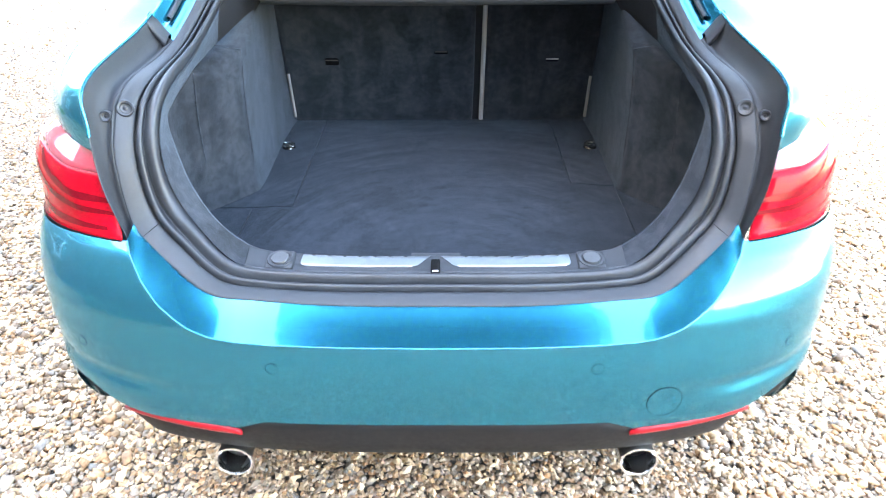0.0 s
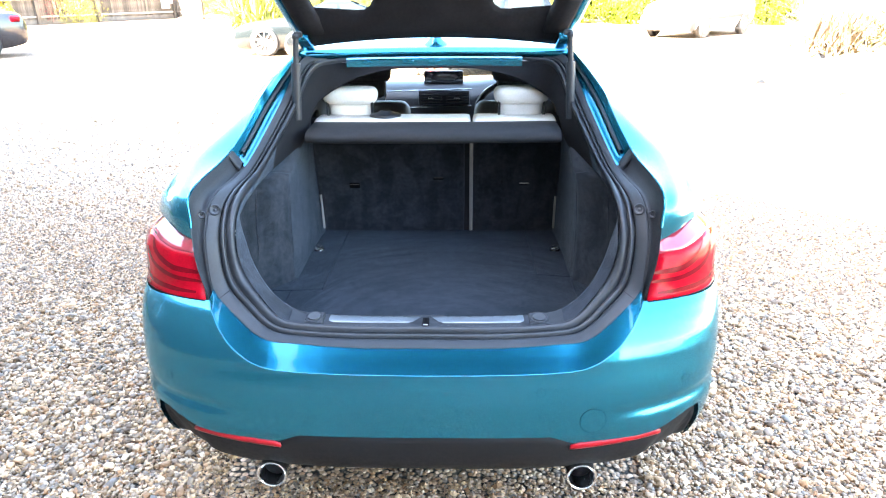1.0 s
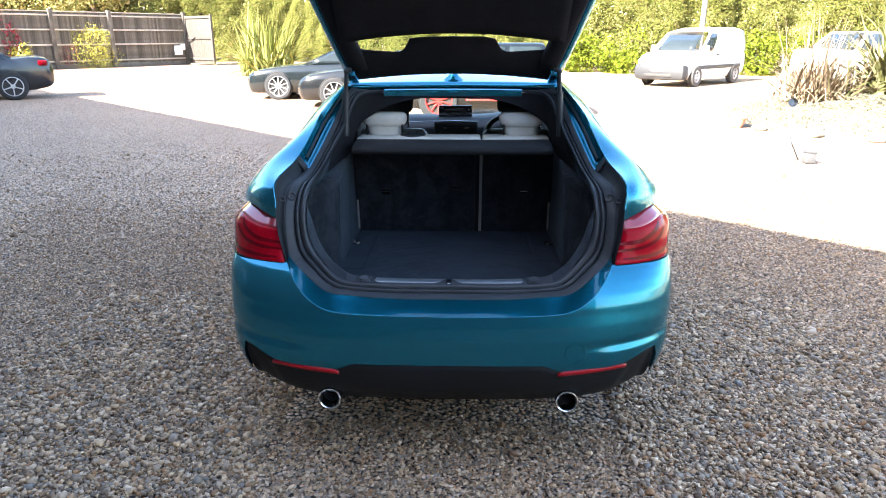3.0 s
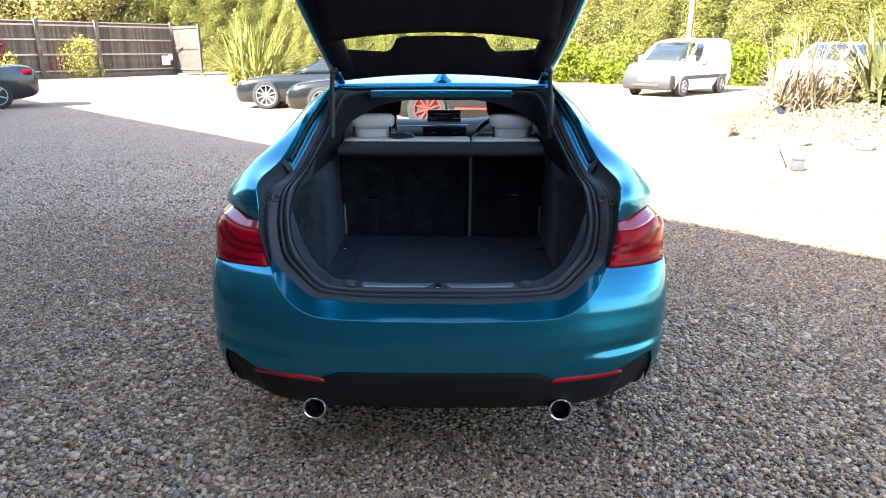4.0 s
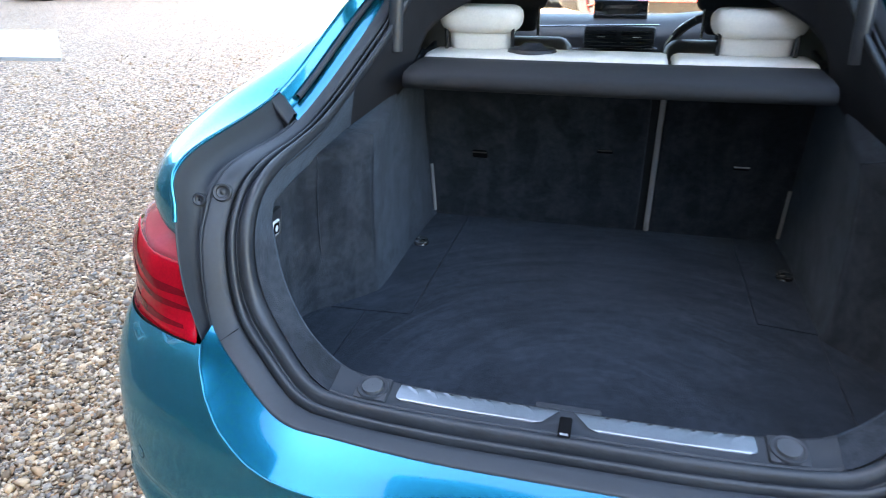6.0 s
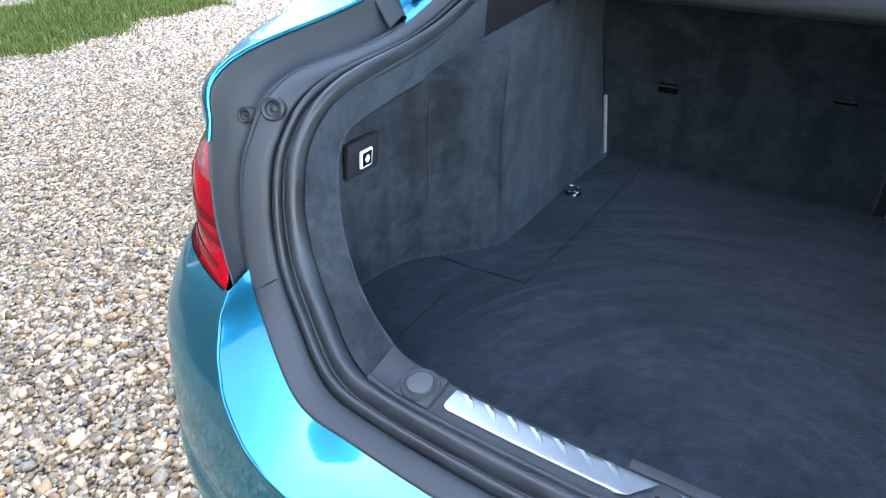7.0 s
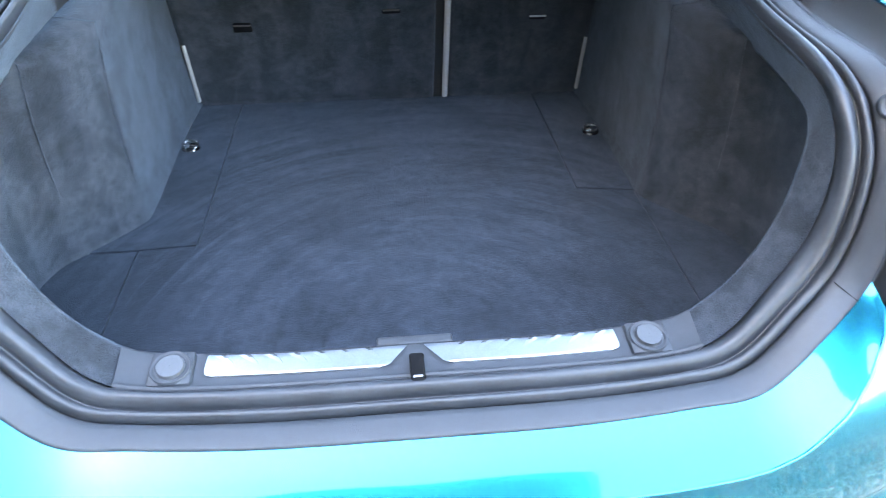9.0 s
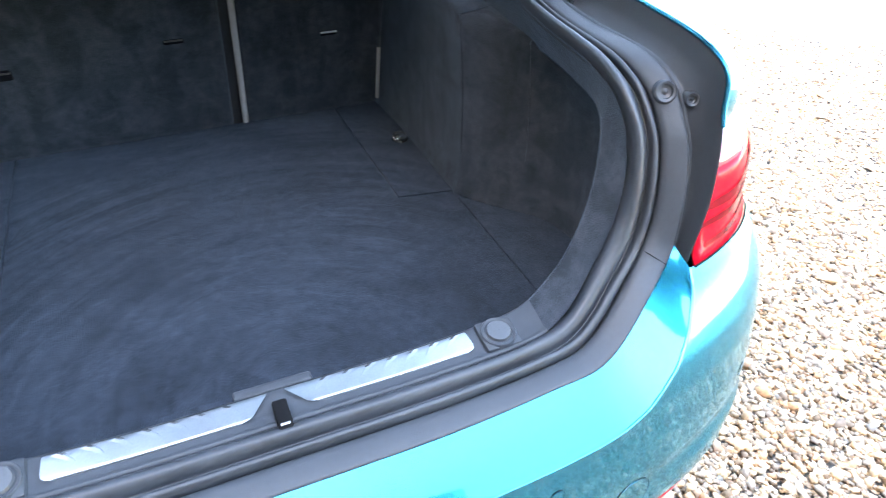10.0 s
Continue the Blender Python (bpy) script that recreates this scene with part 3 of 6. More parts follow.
def between(f, dip, first, last):
    return [body_c[i].lerp(gut[i], f) + Vector((0, 0.6, -0.8)) * dip for i in range(first, last)]


n_low = 4 * PER + 1
strip_pair("gutter", [[p + Vector((0.007, 0.035, 0.0)) for p in body_c[:n_low]]] + [between(f, d, 0, n_low) for f, d in ((0, 0), (0.03, -0.001), (0.08, 0.003), (0.16, 0.020), (0.30, 0.030), (0.52, 0.031), (0.70, 0.026), (0.80, 0.012), (0.86, 0.004), (0.93, 0.002), (1.0, 0.0), (1.05, 0.004))], PLASTIC, "black plastic gutter panel")
n_all = len(body_c)
strip_pair("drip_channel", [between(0, 0, n_low - 1, n_all), between(0.1, 0.003, n_low - 1, n_all), between(0.22, 0.018, n_low - 1, n_all), between(0.42, 0.022, n_low - 1, n_all)], PAINT, "teal painted roof channel")
strip_pair("pillar_inner", [between(0.42, 0.022, n_low - 1, n_all), between(0.5, 0.016, n_low - 1, n_all), between(0.8, 0.010, n_low - 1, n_all), between(1.0, 0.0, n_low - 1, n_all)], PAINT, "teal painted inner pillar")

for s in (1, -1):
    bead("channel_seal", [Vector((p.x * s, p.y, p.z)) for p in between(0.40, 0.014, n_low, n_all)], 0.0065, RUBBER, car, "black rubber channel seal", 8)

# moulded end of the gutter at the foot of the pillar
k = n_low - 2
lid_line = [(0.0, 0.0), (0.1, 0.0), (0.25, 0.002), (0.5, 0.004), (0.75, 0.003), (0.9, 0.0)]
ends = []
for drop, along in ((0.034, 0.0), (0.010, 0.003), (0.002, 0.008), (-0.001, 0.016), (0.0, 0.042), (0.006, 0.05), (0.03, 0.054)):
    ends.append([body_c[k].lerp(gut[k], f) + Vector((0, 0.6, -0.8)) * (d + drop) + Vector((0, 0.92, 0.38)) * along for f, d in lid_line])
strip_pair("gutter_end", ends, PLASTIC, "black moulded gutter end")

# upper side: light top line, shoulder, window line, roof rail
UP = [
    [(0.652, 0.172, 0.97), (0.653, 0.170, 0.985), (0.654, 0.167, 1.0), (0.656, 0.168, 1.03)],
    [(0.742, 0.232, 1.0), (0.738, 0.224, 1.042), (0.708, 0.218, 1.087), (0.664, 0.222, 1.108)],
    [(0.86, 0.44, 1.006), (0.83, 0.44, 1.065), (0.75, 0.48, 1.142), (0.645, 0.54, 1.155)],
    [(0.885, 0.8, 0.988), (0.84, 0.8, 1.04), (0.72, 0.82, 1.20), (0.602, 0.83, 1.30)],
    [(0.885, 1.2, 0.978), (0.85, 1.2, 1.02), (0.67, 1.15, 1.30), (0.515, 1.03, 1.42)],
    [(0.875, 1.8, 0.968), (0.845, 1.8, 1.0), (0.68, 1.75, 1.30), (0.55, 1.7, 1.446)],
    [(0.87, 2.4, 0.948), (0.84, 2.4, 0.98), (0.69, 2.3, 1.28), (0.555, 2.2, 1.425)],
    [(0.85, 3.1, 0.93), (0.82, 3.1, 0.96), (0.79, 3.0, 0.99), (0.745, 2.95, 1.01)],
]
cols = list(zip(*UP))
side_rows = [spline(c, 6) for c in cols]
fine = list(zip(*[spline(r, 4) for r in zip(*side_rows)]))
W0, W1, WIN0, WIN1 = 5, 8, 15, 40
for s in (1, -1):
    v, f = grid([[Vector((q[0] * s, q[1], q[2])) for q in row] for row in fine])
    m = len(fine[0])
    glassy = {i * m + j for i in range(W0, W1 - 1) for j in range(WIN0, WIN1) if not 25 <= j <= 26}
    f = [q if s < 0 else q[::-1] for q in f if q[0] not in glassy]
    sp = mesh_part("side_panel", v, f, PAINT, car, label="teal painted upper flank and roof rail")
    for a, b in ((WIN0, 25), (27, WIN1)):
        pane = mesh_part("side_window", *grid([[Vector((q[0] * s, q[1], q[2])) for q in row[a:b + 1]] for row in fine[W0:W1]]), SIDEGLASS, car, label="tinted side window")
        pane.visible_shadow = False
for s in (1, -1):
    bead("rolled_edge", [Vector((p.x * s, p.y, p.z)) for p in body_c[15:n_low]], 0.0042, PAINT, car, "rolled teal body edge", 8)

# roof with its crown
rail = [Vector(q[3]) for q in UP[4:7]]
rail_c = spline(rail, 8)
roof = []
for i, q in enumerate(rail_c):
    k = i / (len(rail_c) - 1)
    roof.append([Vector((q.x * f, q.y + (0.085 * (1 - k)) * (1 - f * f), q.z + 0.036 * (1 - f * f) - (0.028 + 0.038 * (1 - f * f)) * math.exp(-i / 8.0))) for f in [j / 12 - 1 for j in range(25)]])
mesh_part("roof", *grid(roof), PAINT, car, label="teal painted roof", solid=0.02, offset=1)
bm = bmesh.new()
fin_rows = []
for i, w, h in ((1, 0.035, 0.014), (1.3, 0.052, 0.050), (1.8, 0.050, 0.046), (3.2, 0.03, 0.02), (4.2, 0.008, 0.004)):
    a = Vector(roof[int(i)][12]).lerp(Vector(roof[int(i) + 1][12]), i % 1)
    fin_rows.append([bm.verts.new((x * w, a.y, a.z + 0.018 + z * h)) for x, z in ((-1, 0), (-0.5, 0.45), (-0.16, 0.95), (0, 1), (0.16, 0.95), (0.5, 0.45), (1, 0))])
for a, b in zip(fin_rows, fin_rows[1:]):
    for q in range(6):
        bm.faces.new((a[q], a[q + 1], b[q + 1], b[q]))
bm.faces.new(fin_rows[0])
part("aerial_fin", bm, PAINT, car, "teal roof aerial fin")

# lower flanks, bonnet and nose
def flank(y):
    """Half width, top height of the flank."""
    w = lerp1(y, [(0.42, 0.897), (0.7, 0.908), (0.98, 0.91), (2.2, 0.895), (3.6, 0.9), (3.9, 0.87), (4.15, 0.8)])
    return w, lerp1(y, [(0.42, 0.985), (0.8, 0.99), (1.2, 0.98), (2.4, 0.95), (3.1, 0.93), (3.8, 0.86), (4.22, 0.76)])


frows = []
for y in side_y:
    w, top = flank(y)
    low = arch(y)
    frows.append([Vector((w - 0.03 * max(0, (z - 0.8) / 0.2) ** 2 - 0.03 * max(0, (0.45 - z) / 0.25) ** 2, y, z)) for z in [low + (top - low) * k / 8 for k in range(9)]])
# the tail's own side, from the corner to the first of these rows
end = [plan(1.0, 0.29 + (0.826 - 0.29) * j / 8) for j in range(9)]
strip_pair("flank", [end] + frows, PAINT, "teal painted flank")
nose = []
for k in range(9):
    y = 3.05 + (4.42 - 3.05) * k / 8
    w, top = flank(min(y, 4.15))
    if k > 5:
        w *= math.sqrt(max(0.05, 1 - ((k - 5) / 3.4) ** 2))
    nose.append([Vector((w * f, y - 0.12 * f * f * k / 8, top + 0.06 * (1 - f * f) - 0.02)) for f in [j / 8 - 1 for j in range(17)]])
mesh_part("bonnet", *grid(nose), PAINT, car, label="teal painted bonnet")
front = []
for z, d in ((0.18, 0.12), (0.3, 0.03), (0.5, 0.0), (0.7, 0.03), (0.78, 0.12)):
    front.append([Vector((0.86 * math.sin(a) * (1 if z > 0.25 else 0.96), 4.18 + (0.33 - d) * max(0, math.cos(a)) ** 0.8, z)) for a in [(j / 12 - 1) * math.pi / 2 for j in range(25)]])
mesh_part("front_bumper", *grid(front), PAINT, car, label="teal painted front bumper")
ws = [[Vector((f * lerp1(k, [(0, 0.54), (1, 0.74)]), lerp1(k, [(0, 2.25), (1, 3.02)]) + 0.06 * (1 - f * f), lerp1(k, [(0, 1.445), (1, 1.0)]) + 0.02 * (1 - f * f))) for f in [j / 8 - 1 for j in range(17)]] for k in (0, 0.25, 0.5, 0.75, 1)]
shield = mesh_part("windscreen", *grid(ws), GLASS, car, label="clear windscreen")
shield.visible_shadow = False


def wheel(parent, x, y, r=WHEEL_R, rim_mat=None, name="wheel", spokes=10, rim_r=0.24, width=0.23, tyre=None):
    """A wheel on its axle along x: tyre, dished rim with spokes, hub."""
    s = 1 if x > 0 else -1
    turn = Matrix.Translation((x, y, r)) @ Matrix.Rotation(s * math.pi / 2, 4, "Y")
    bm = bmesh.new()
    h = width / 2
    lathe(bm, [(rim_r, -h), (r - 0.02, -h), (r, -h + 0.03), (r, h - 0.03), (r - 0.02, h), (rim_r, h), (rim_r - 0.012, h - 0.03), (rim_r - 0.012, -h), (rim_r, -h)], turn, 40)
    w = part(name, bm, tyre or TYRE, parent, "black tyre")
    bm = bmesh.new()
    lathe(bm, [(rim_r + 0.004, h - 0.004), (rim_r - 0.014, h - 0.002), (rim_r - 0.022, h - 0.04), (rim_r - 0.03, -h * 0.6)], turn, 40)
    for k in range(spokes):
        a = 2 * math.pi * k / spokes
        m = turn @ Matrix.Rotation(a, 4, "Z")
        box(bm, (rim_r - 0.06, 0.03, 0.03), m @ Vector(((rim_r + 0.04) / 2 - 0.005, 0, h - 0.035)), 0.006, m.to_3x3().to_4x4(), 1)
    lathe(bm, [(0.001, h - 0.02), (0.05, h - 0.022), (0.062, h - 0.05)], turn, 20)
    part("rim", bm, rim_mat or STEEL, w, "alloy rim")
    bm = bmesh.new()
    lathe(bm, [(0.001, -0.01), (0.17, -0.01), (0.17, -0.03)], turn, 24)
    part("brake_disc", bm, SOOT_SHADE, w)
    return w


for wy in WHEELS_Y:
    for wx in (-0.775, 0.775):
        wheel(car, wx, wy)

# tail lamps
def lamp_top(x):
    return lerp1(x, [(0.655, 0.976), (0.698, 0.998), (0.74, 1.019), (0.78, 1.027), (0.83, 1.024), (0.9, 1.015)])




def lamp_inner(z):
    """The lamp's inner border leans outwards as it rises."""
    return lerp1(z, [(0.81, 0.622), (0.92, 0.651), (0.99, 0.663)])


def lamp_ridge(u):
    """Height of the fold between the red lens and the pale facet; it drops at the outer end."""
    return 0.76 - 0.16 * smooth01(u, 0.42, 1.0)


def lamp_u(f, v):
    """The u at which the lamp is a share f of its width across."""
    z = 0.82 + 0.2 * v
    w, x0 = lerp1(z, HALF), lamp_inner(z)
    lo = math.asin(min(1, (x0 / w) ** (POWER / 2)))
    a = math.asin(min(1, ((x0 + (w - x0) * f) / w) ** (POWER / 2)))
    return min(0.995, max(0.0, (a - lo) / (0.985 * math.pi / 2 - lo)))


def lamp_point(u, v, out=0.0):
    """u from the inner border round the corner, v from the bottom to the top; a ridge near the top, the facet over it tips back."""
    z0 = 0.816 - 0.010 * u
    z = z0 + (lamp_top(0.655 + 0.17 * u) - z0) * v
    w = lerp1(z, HALF)
    lo = math.asin(min(1, (lamp_inner(z) / w) ** (POWER / 2)))
    a = lo + (0.985 * math.pi / 2 - lo) * u
    p = Vector((w * math.sin(a) ** (2 / POWER), lerp1(z, BACK) + DEPTH * (1 - max(0, math.cos(a)) ** (2 / POWER)), z))
    n = Vector((math.sin(a) * 0.7, -math.cos(a), 0.0)).normalized()
    bulge = smooth01(u, 0, 0.18) * (0.020 * math.sin(math.pi / 2 * min(1, v / 0.6)) - 0.042 * max(0, v - lamp_ridge(u)) / (1 - lamp_ridge(u)))
    return p + n * (out + bulge) + Vector((0, 0, -0.004 * max(0, v - 0.74) / 0.26))


for s in (1, -1):
    def side(rows):
        return [[Vector((q[0] * s, q[1], q[2])) for q in r][::s] for r in rows]
    lampo = mesh_part("tail_lamp", *grid(side([[lamp_point(u / 20, lamp_ridge(u / 20) * v / 10) for u in range(21)] for v in range(11)])), REDLENS, car, label="red tail lamp", solid=0.004)
    mesh_part("lamp_facet", *grid(side([[lamp_point(u / 20, lamp_ridge(u / 20) + (1 - lamp_ridge(u / 20)) * v / 5) for u in range(21)] for v in range(6)])), REDFACET, lampo, label="pale red upper lens facet", solid=0.004)
    # dark light guides under the lens: two nested hooks and a low swoop
    for line, wide in (([(0.66, 0.72), (0.58, 0.62), (0.46, 0.53), (0.30, 0.47), (0.12, 0.45), (0.0, 0.45)], 0.10), ([(0.74, 0.56), (0.68, 0.46), (0.58, 0.37), (0.40, 0.32), (0.18, 0.30), (0.0, 0.295)], 0.085), ([(0.93, 0.20), (0.80, 0.125), (0.60, 0.10), (0.36, 0.105), (0.10, 0.11)], 0.085), ([(0.98, 0.03), (0.7, 0.012), (0.4, 0.012), (0.02, 0.012)], 0.045)):
        mid = spline([Vector((*q, 0)) for q in line], 5)
        rows = []
        for k in (-0.5, -0.2, 0.2, 0.5):
            row = []
            for i, q in enumerate(mid):
                along = (mid[min(i + 1, len(mid) - 1)] - mid[max(i - 1, 0)]).normalized()
                w = wide * math.sin(math.pi * (0.14 + 0.72 * i / (len(mid) - 1)))
                v = max(0.0, q.y + along.x * w * k)
                row.append(lamp_point(lamp_u(q.x - along.y * w * k, v), v, 0.0012))
            rows.append(row)
        mesh_part("light_guide", *grid(side(rows)), DARKRED, lampo, label="dark red light guide")
    rim = [lamp_point(u / 20, 1.0, -0.001) for u in range(21)] + [lamp_point(1.0, 1 - v / 10, -0.001) for v in range(1, 10)] + [lamp_point(1 - u / 20, 0.0, -0.001) for u in range(21)]
    bead("lamp_joint", [Vector((p.x * s, p.y, p.z)) for p in rim], 0.0022, RECESS_SHADE, lampo, "dark joint round the lamp")
    # bumper reflector
    rr = [[tail(0.408 + (0.672 - 0.408) * i / 14, (0.426 + 0.014 * i / 14) + (0.022 if 0 < i < 14 else 0.016) * k / 3, 0.001 + 0.004 * math.sin(k / 3 * math.pi)) for i in range(15)] for k in range(4)]
    mesh_part("reflector", *grid(side(rr)), REDREF, car, label="red bumper reflector strip", solid=0.008)
    # exhaust
    m = Matrix.Translation((0.455 * s, 0.0, 0.303)) @ Matrix.Rotation(math.pi / 2, 4, "X")
    bm = bmesh.new()
    lathe(bm, [(0.043, -0.16), (0.0435, -0.01), (0.0452, -0.004), (0.0455, 0.001), (0.0440, 0.005), (0.0405, 0.0062), (0.0375, 0.004), (0.0362, -0.002), (0.0358, -0.05)], m, 40)
    tip = part("tailpipe", bm, CHROME, car, "chrome exhaust tip")
    bm = bmesh.new()
    lathe(bm, [(0.0356, -0.045), (0.035, -0.14), (0.001, -0.14)], m, 32)
    part("pipe_bore", bm, STEEL, tip, "sooty pipe bore")
    bm = bmesh.new()
    lathe(bm, [(0.038, -0.55), (0.046, -0.5), (0.047, -0.158), (0.044, -0.155)], m, 24)
    box(bm, (0.10, 0.10, 0.07), (0.455 * s, 0.10, 0.355), 0.015)
    part("exhaust_pipe", bm, SOOT_SHADE, car, "blackened exhaust pipe")
    # parking sensor
    for sx, sz in ((0.320, 0.614), (0.736, 0.608)):
        p = tail(sx, sz, 0.0)
        n = (tail(sx, sz, 0.01) - p).normalized()
        n.x *= s
        bm = bmesh.new()
        lathe(bm, [(0.0125, -0.004), (0.0125, 0.0006), (0.0118, 0.0006), (0.0114, -0.0010), (0.0106, -0.0010), (0.0102, 0.0006), (0.001, 0.0007)], Matrix.Translation((p.x * s, p.y, p.z)) @ n.to_track_quat("Z", "Y").to_matrix().to_4x4(), 20)
        eye_s = part("parking_sensor", bm, PAINT, car, "teal parking sensor")
        bm = bmesh.new()
        lathe(bm, [(0.0130, -0.002), (0.0130, 0.0004), (0.0126, 0.0004), (0.0126, -0.002)], Matrix.Translation((p.x * s, p.y, p.z)) @ n.to_track_quat("Z", "Y").to_matrix().to_4x4(), 24)
        part("sensor_joint", bm, RECESS_SHADE, eye_s, "dark joint round the sensor")
# round cover over the towing eye
p = tail(0.467, 0.521, 0.0)
n = (tail(0.467, 0.521, 0.01) - p).normalized()
bm = bmesh.new()
lathe(bm, [(0.0375, -0.003), (0.0375, 0.0006), (0.0371, 0.0006), (0.0367, -0.0006), (0.0361, -0.0006), (0.0357, 0.0006), (0.001, 0.0007)], Matrix.Translation(p) @ n.to_track_quat("Z", "Y").to_matrix().to_4x4(), 32)
tow = part("towing_cover", bm, PAINT, car, "round teal towing-eye cover")
bm = bmesh.new()
lathe(bm, [(0.0380, -0.002), (0.0380, 0.0004), (0.0376, 0.0004), (0.0376, -0.002)], Matrix.Translation(p) @ n.to_track_quat("Z", "Y").to_matrix().to_4x4(), 36)
part("cover_gap", bm, RECESS_SHADE, tow, "dark gap round the cover")
# underside
bm = bmesh.new()
box(bm, (1.5, 4.0, 0.12), (0, 2.25, 0.30), 0.03)
part("underbody", bm, SOOT_SHADE, car, "dark underbody")

# ---- load bay ----
FLOOR_Z = 0.628
WALL = [(0.556, 0.285), (0.60, 0.30), (0.655, 0.36), (0.664, 0.46), (0.645, 0.545), (0.612, 0.588), (0.565, 0.640), (0.530, 0.684), (0.520, 0.702), (0.517, 0.73), (0.516, 0.79), (0.518, 0.88), (0.52, 1.0), (0.518, 1.12), (0.512, 1.245)]


def wall_rows(s):
    rows = []
    for k in range(10):
        line = []
        for x, y in WALL:
            top = lerp1(y, [(0.285, 0.94), (0.36, 0.99), (0.62, 1.005), (0.8, 1.06), (0.92, 1.10), (1.245, 1.15)])
            z = (FLOOR_Z - 0.01) if k == 0 else FLOOR_Z + 0.012 + (top - FLOOR_Z - 0.012) * (min(k, 8) - 1) / 7
            if k == 9:
                # turned outwards under the rim's lining
                x, z = max(x, lerp1(y, [(0.41, 0.60), (0.62, 0.635), (0.89, 0.53), (1.01, 0.47)])), top + 0.012
            lean = max(0, (min(z, top) - 0.80) / (top - 0.80)) ** 2
            line.append((x - 0.012 * (k == 0) - 0.014 * lean * (y > 0.3), y, z))
        row = spline(line, 4)
        rows.append([Vector((p.x * s, p.y, p.z)) for p in row][::s])
    return rows


for s in (1, -1):
    mesh_part("boot_side_lining", *grid(wall_rows(s)), CARPET, car, label="charcoal velour side lining of the boot", solid=0.01, offset=1)
def floor_panel(name, outline, label, drop=0.0):
    """A carpeted board with softened upper edges, cut to an outline."""
    bm = bmesh.new()
    f = bm.faces.new([bm.verts.new((x, y, FLOOR_Z - 0.021)) for x, y in outline])
    up = [v for v in bmesh.ops.extrude_face_region(bm, geom=[f])["geom"] if isinstance(v, bmesh.types.BMVert)]
    bmesh.ops.translate(bm, vec=(0, 0, 0.020 - drop), verts=up)
    rim = [e for e in bm.edges if all(v in up for v in e.verts)]
    bmesh.ops.bevel(bm, geom=rim, offset=0.0014, segments=1, affect="EDGES", profile=0.5)
    return part(name, bm, FLOORCARPET, car, label, smooth=False)


floor_panel("boot_floor", [(-0.507, 0.205), (0.507, 0.205), (0.507, 0.722), (0.385, 0.742), (0.385, 1.245), (-0.398, 1.245), (-0.398, 0.601), (-0.507, 0.594)], "charcoal velour boot floor panel with brush marks")
for outline in ([(-0.682, 0.266), (-0.5095, 0.266), (-0.5095, 0.5925), (-0.682, 0.590)], [(0.5095, 0.266), (0.682, 0.266), (0.682, 0.722), (0.5095, 0.722)],
                [(-0.66, 0.5945), (-0.5085, 0.5965), (-0.4005, 0.6035), (-0.4005, 1.245), (-0.66, 1.245)], [(0.3875, 0.7445), (0.5085, 0.7245), (0.66, 0.7245), (0.66, 1.245), (0.3875, 1.245)]):
    floor_panel("boot_floor_side", outline, "charcoal velour floor wing", 0.0003)
# inner face of the sill, down to the floor
sill_in = [mirrored([p + Vector((0, d, 0)) for p in lip_c[:5 * PER]]) for d in (0, 0.004)]
low = [[Vector((p.x, p.y + 0.006, FLOOR_Z - 0.012)) for p in sill_in[0]]]
mesh_part("sill_inner", *grid([[p + Vector((0, -0.001, -0.006)) for p in sill_in[0]], low[0]]), CARPET, car, label="charcoal lining behind the sill")


def seat_y(z):
    return 1.238 - (z - 0.63) * 0.26


def seat_back(x0, x1, label):
    bm = bmesh.new()
    rows = []
    for z, d in ((0.60, 0.03), (0.615, 0.004), (0.64, 0.0), (0.9, -0.003), (1.12, 0.0), (1.145, 0.006), (1.155, 0.03)):
        rows.append([Vector((x, seat_y(z) + d + e, z)) for x, e in ((x0, 0.05), (x0 + 0.001, 0.012), (x0 + 0.008, 0.003), (x0 + 0.02, 0), ((x0 + x1) / 2, -0.003), (x1 - 0.02, 0), (x1 - 0.008, 0.003), (x1 - 0.001, 0.012), (x1, 0.05))])
    return mesh_part("rear_seat_back", *grid(rows), CARPET, car, label=label)


backs = [seat_back(-0.515, 0.117, "wide rear seat back covered with charcoal carpet"), seat_back(0.152, 0.515, "narrow rear seat back covered with charcoal carpet")]
for x0, z0, x1, z1, w, b in ((0.144, 0.63, 0.144, 1.13, 0.0075, 1), (-0.508, 0.641, -0.505, 0.81, 0.005, 0), (0.508, 0.641, 0.505, 0.80, 0.005, 1)):
    rows = [[Vector((x + d * w, seat_y(z) - 0.006 + (0.006 if d in (-1, 1) else 0), z)) for d in (-1, -0.6, 0.6, 1)] for x, z in ((x0, z0), ((x0 + x1) / 2, (z0 + z1) / 2), (x1, z1))]
    mesh_part("edge_trim", *grid(rows), PALETRIM, backs[b], label="pale grey edge strip")
# recess shade is a near-black block; only the lit bar is steel, shaded ones black
for x, z, b, lit in ((-0.352, 0.856, 0, 0), (0.006, 0.886, 0, 0), (0.368, 0.860, 1, 1)):
    bm = bmesh.new()
    box(bm, (0.046 if lit == 0 else 0.042, 0.012, 0.030 if z < 0.858 else 0.014), (x, seat_y(z) - 0.001, z), 0.005)
    sl = part("anchor_recess", bm, RECESS_SHADE, backs[b], "near-black block in place of the tether anchor's shaded recess")
    bm = bmesh.new()
    tube(bm, (x - 0.02, seat_y(z + 0.004) - 0.010, z + 0.004), (x + 0.02, seat_y(z + 0.004) - 0.010, z + 0.004), 0.0022, seg=8)
    part("anchor_bar", bm, STEEL if lit else SOOT_SHADE, sl, "metal tether bar")
# dark strip set behind the gap to stand for its shade
bm = bmesh.new()
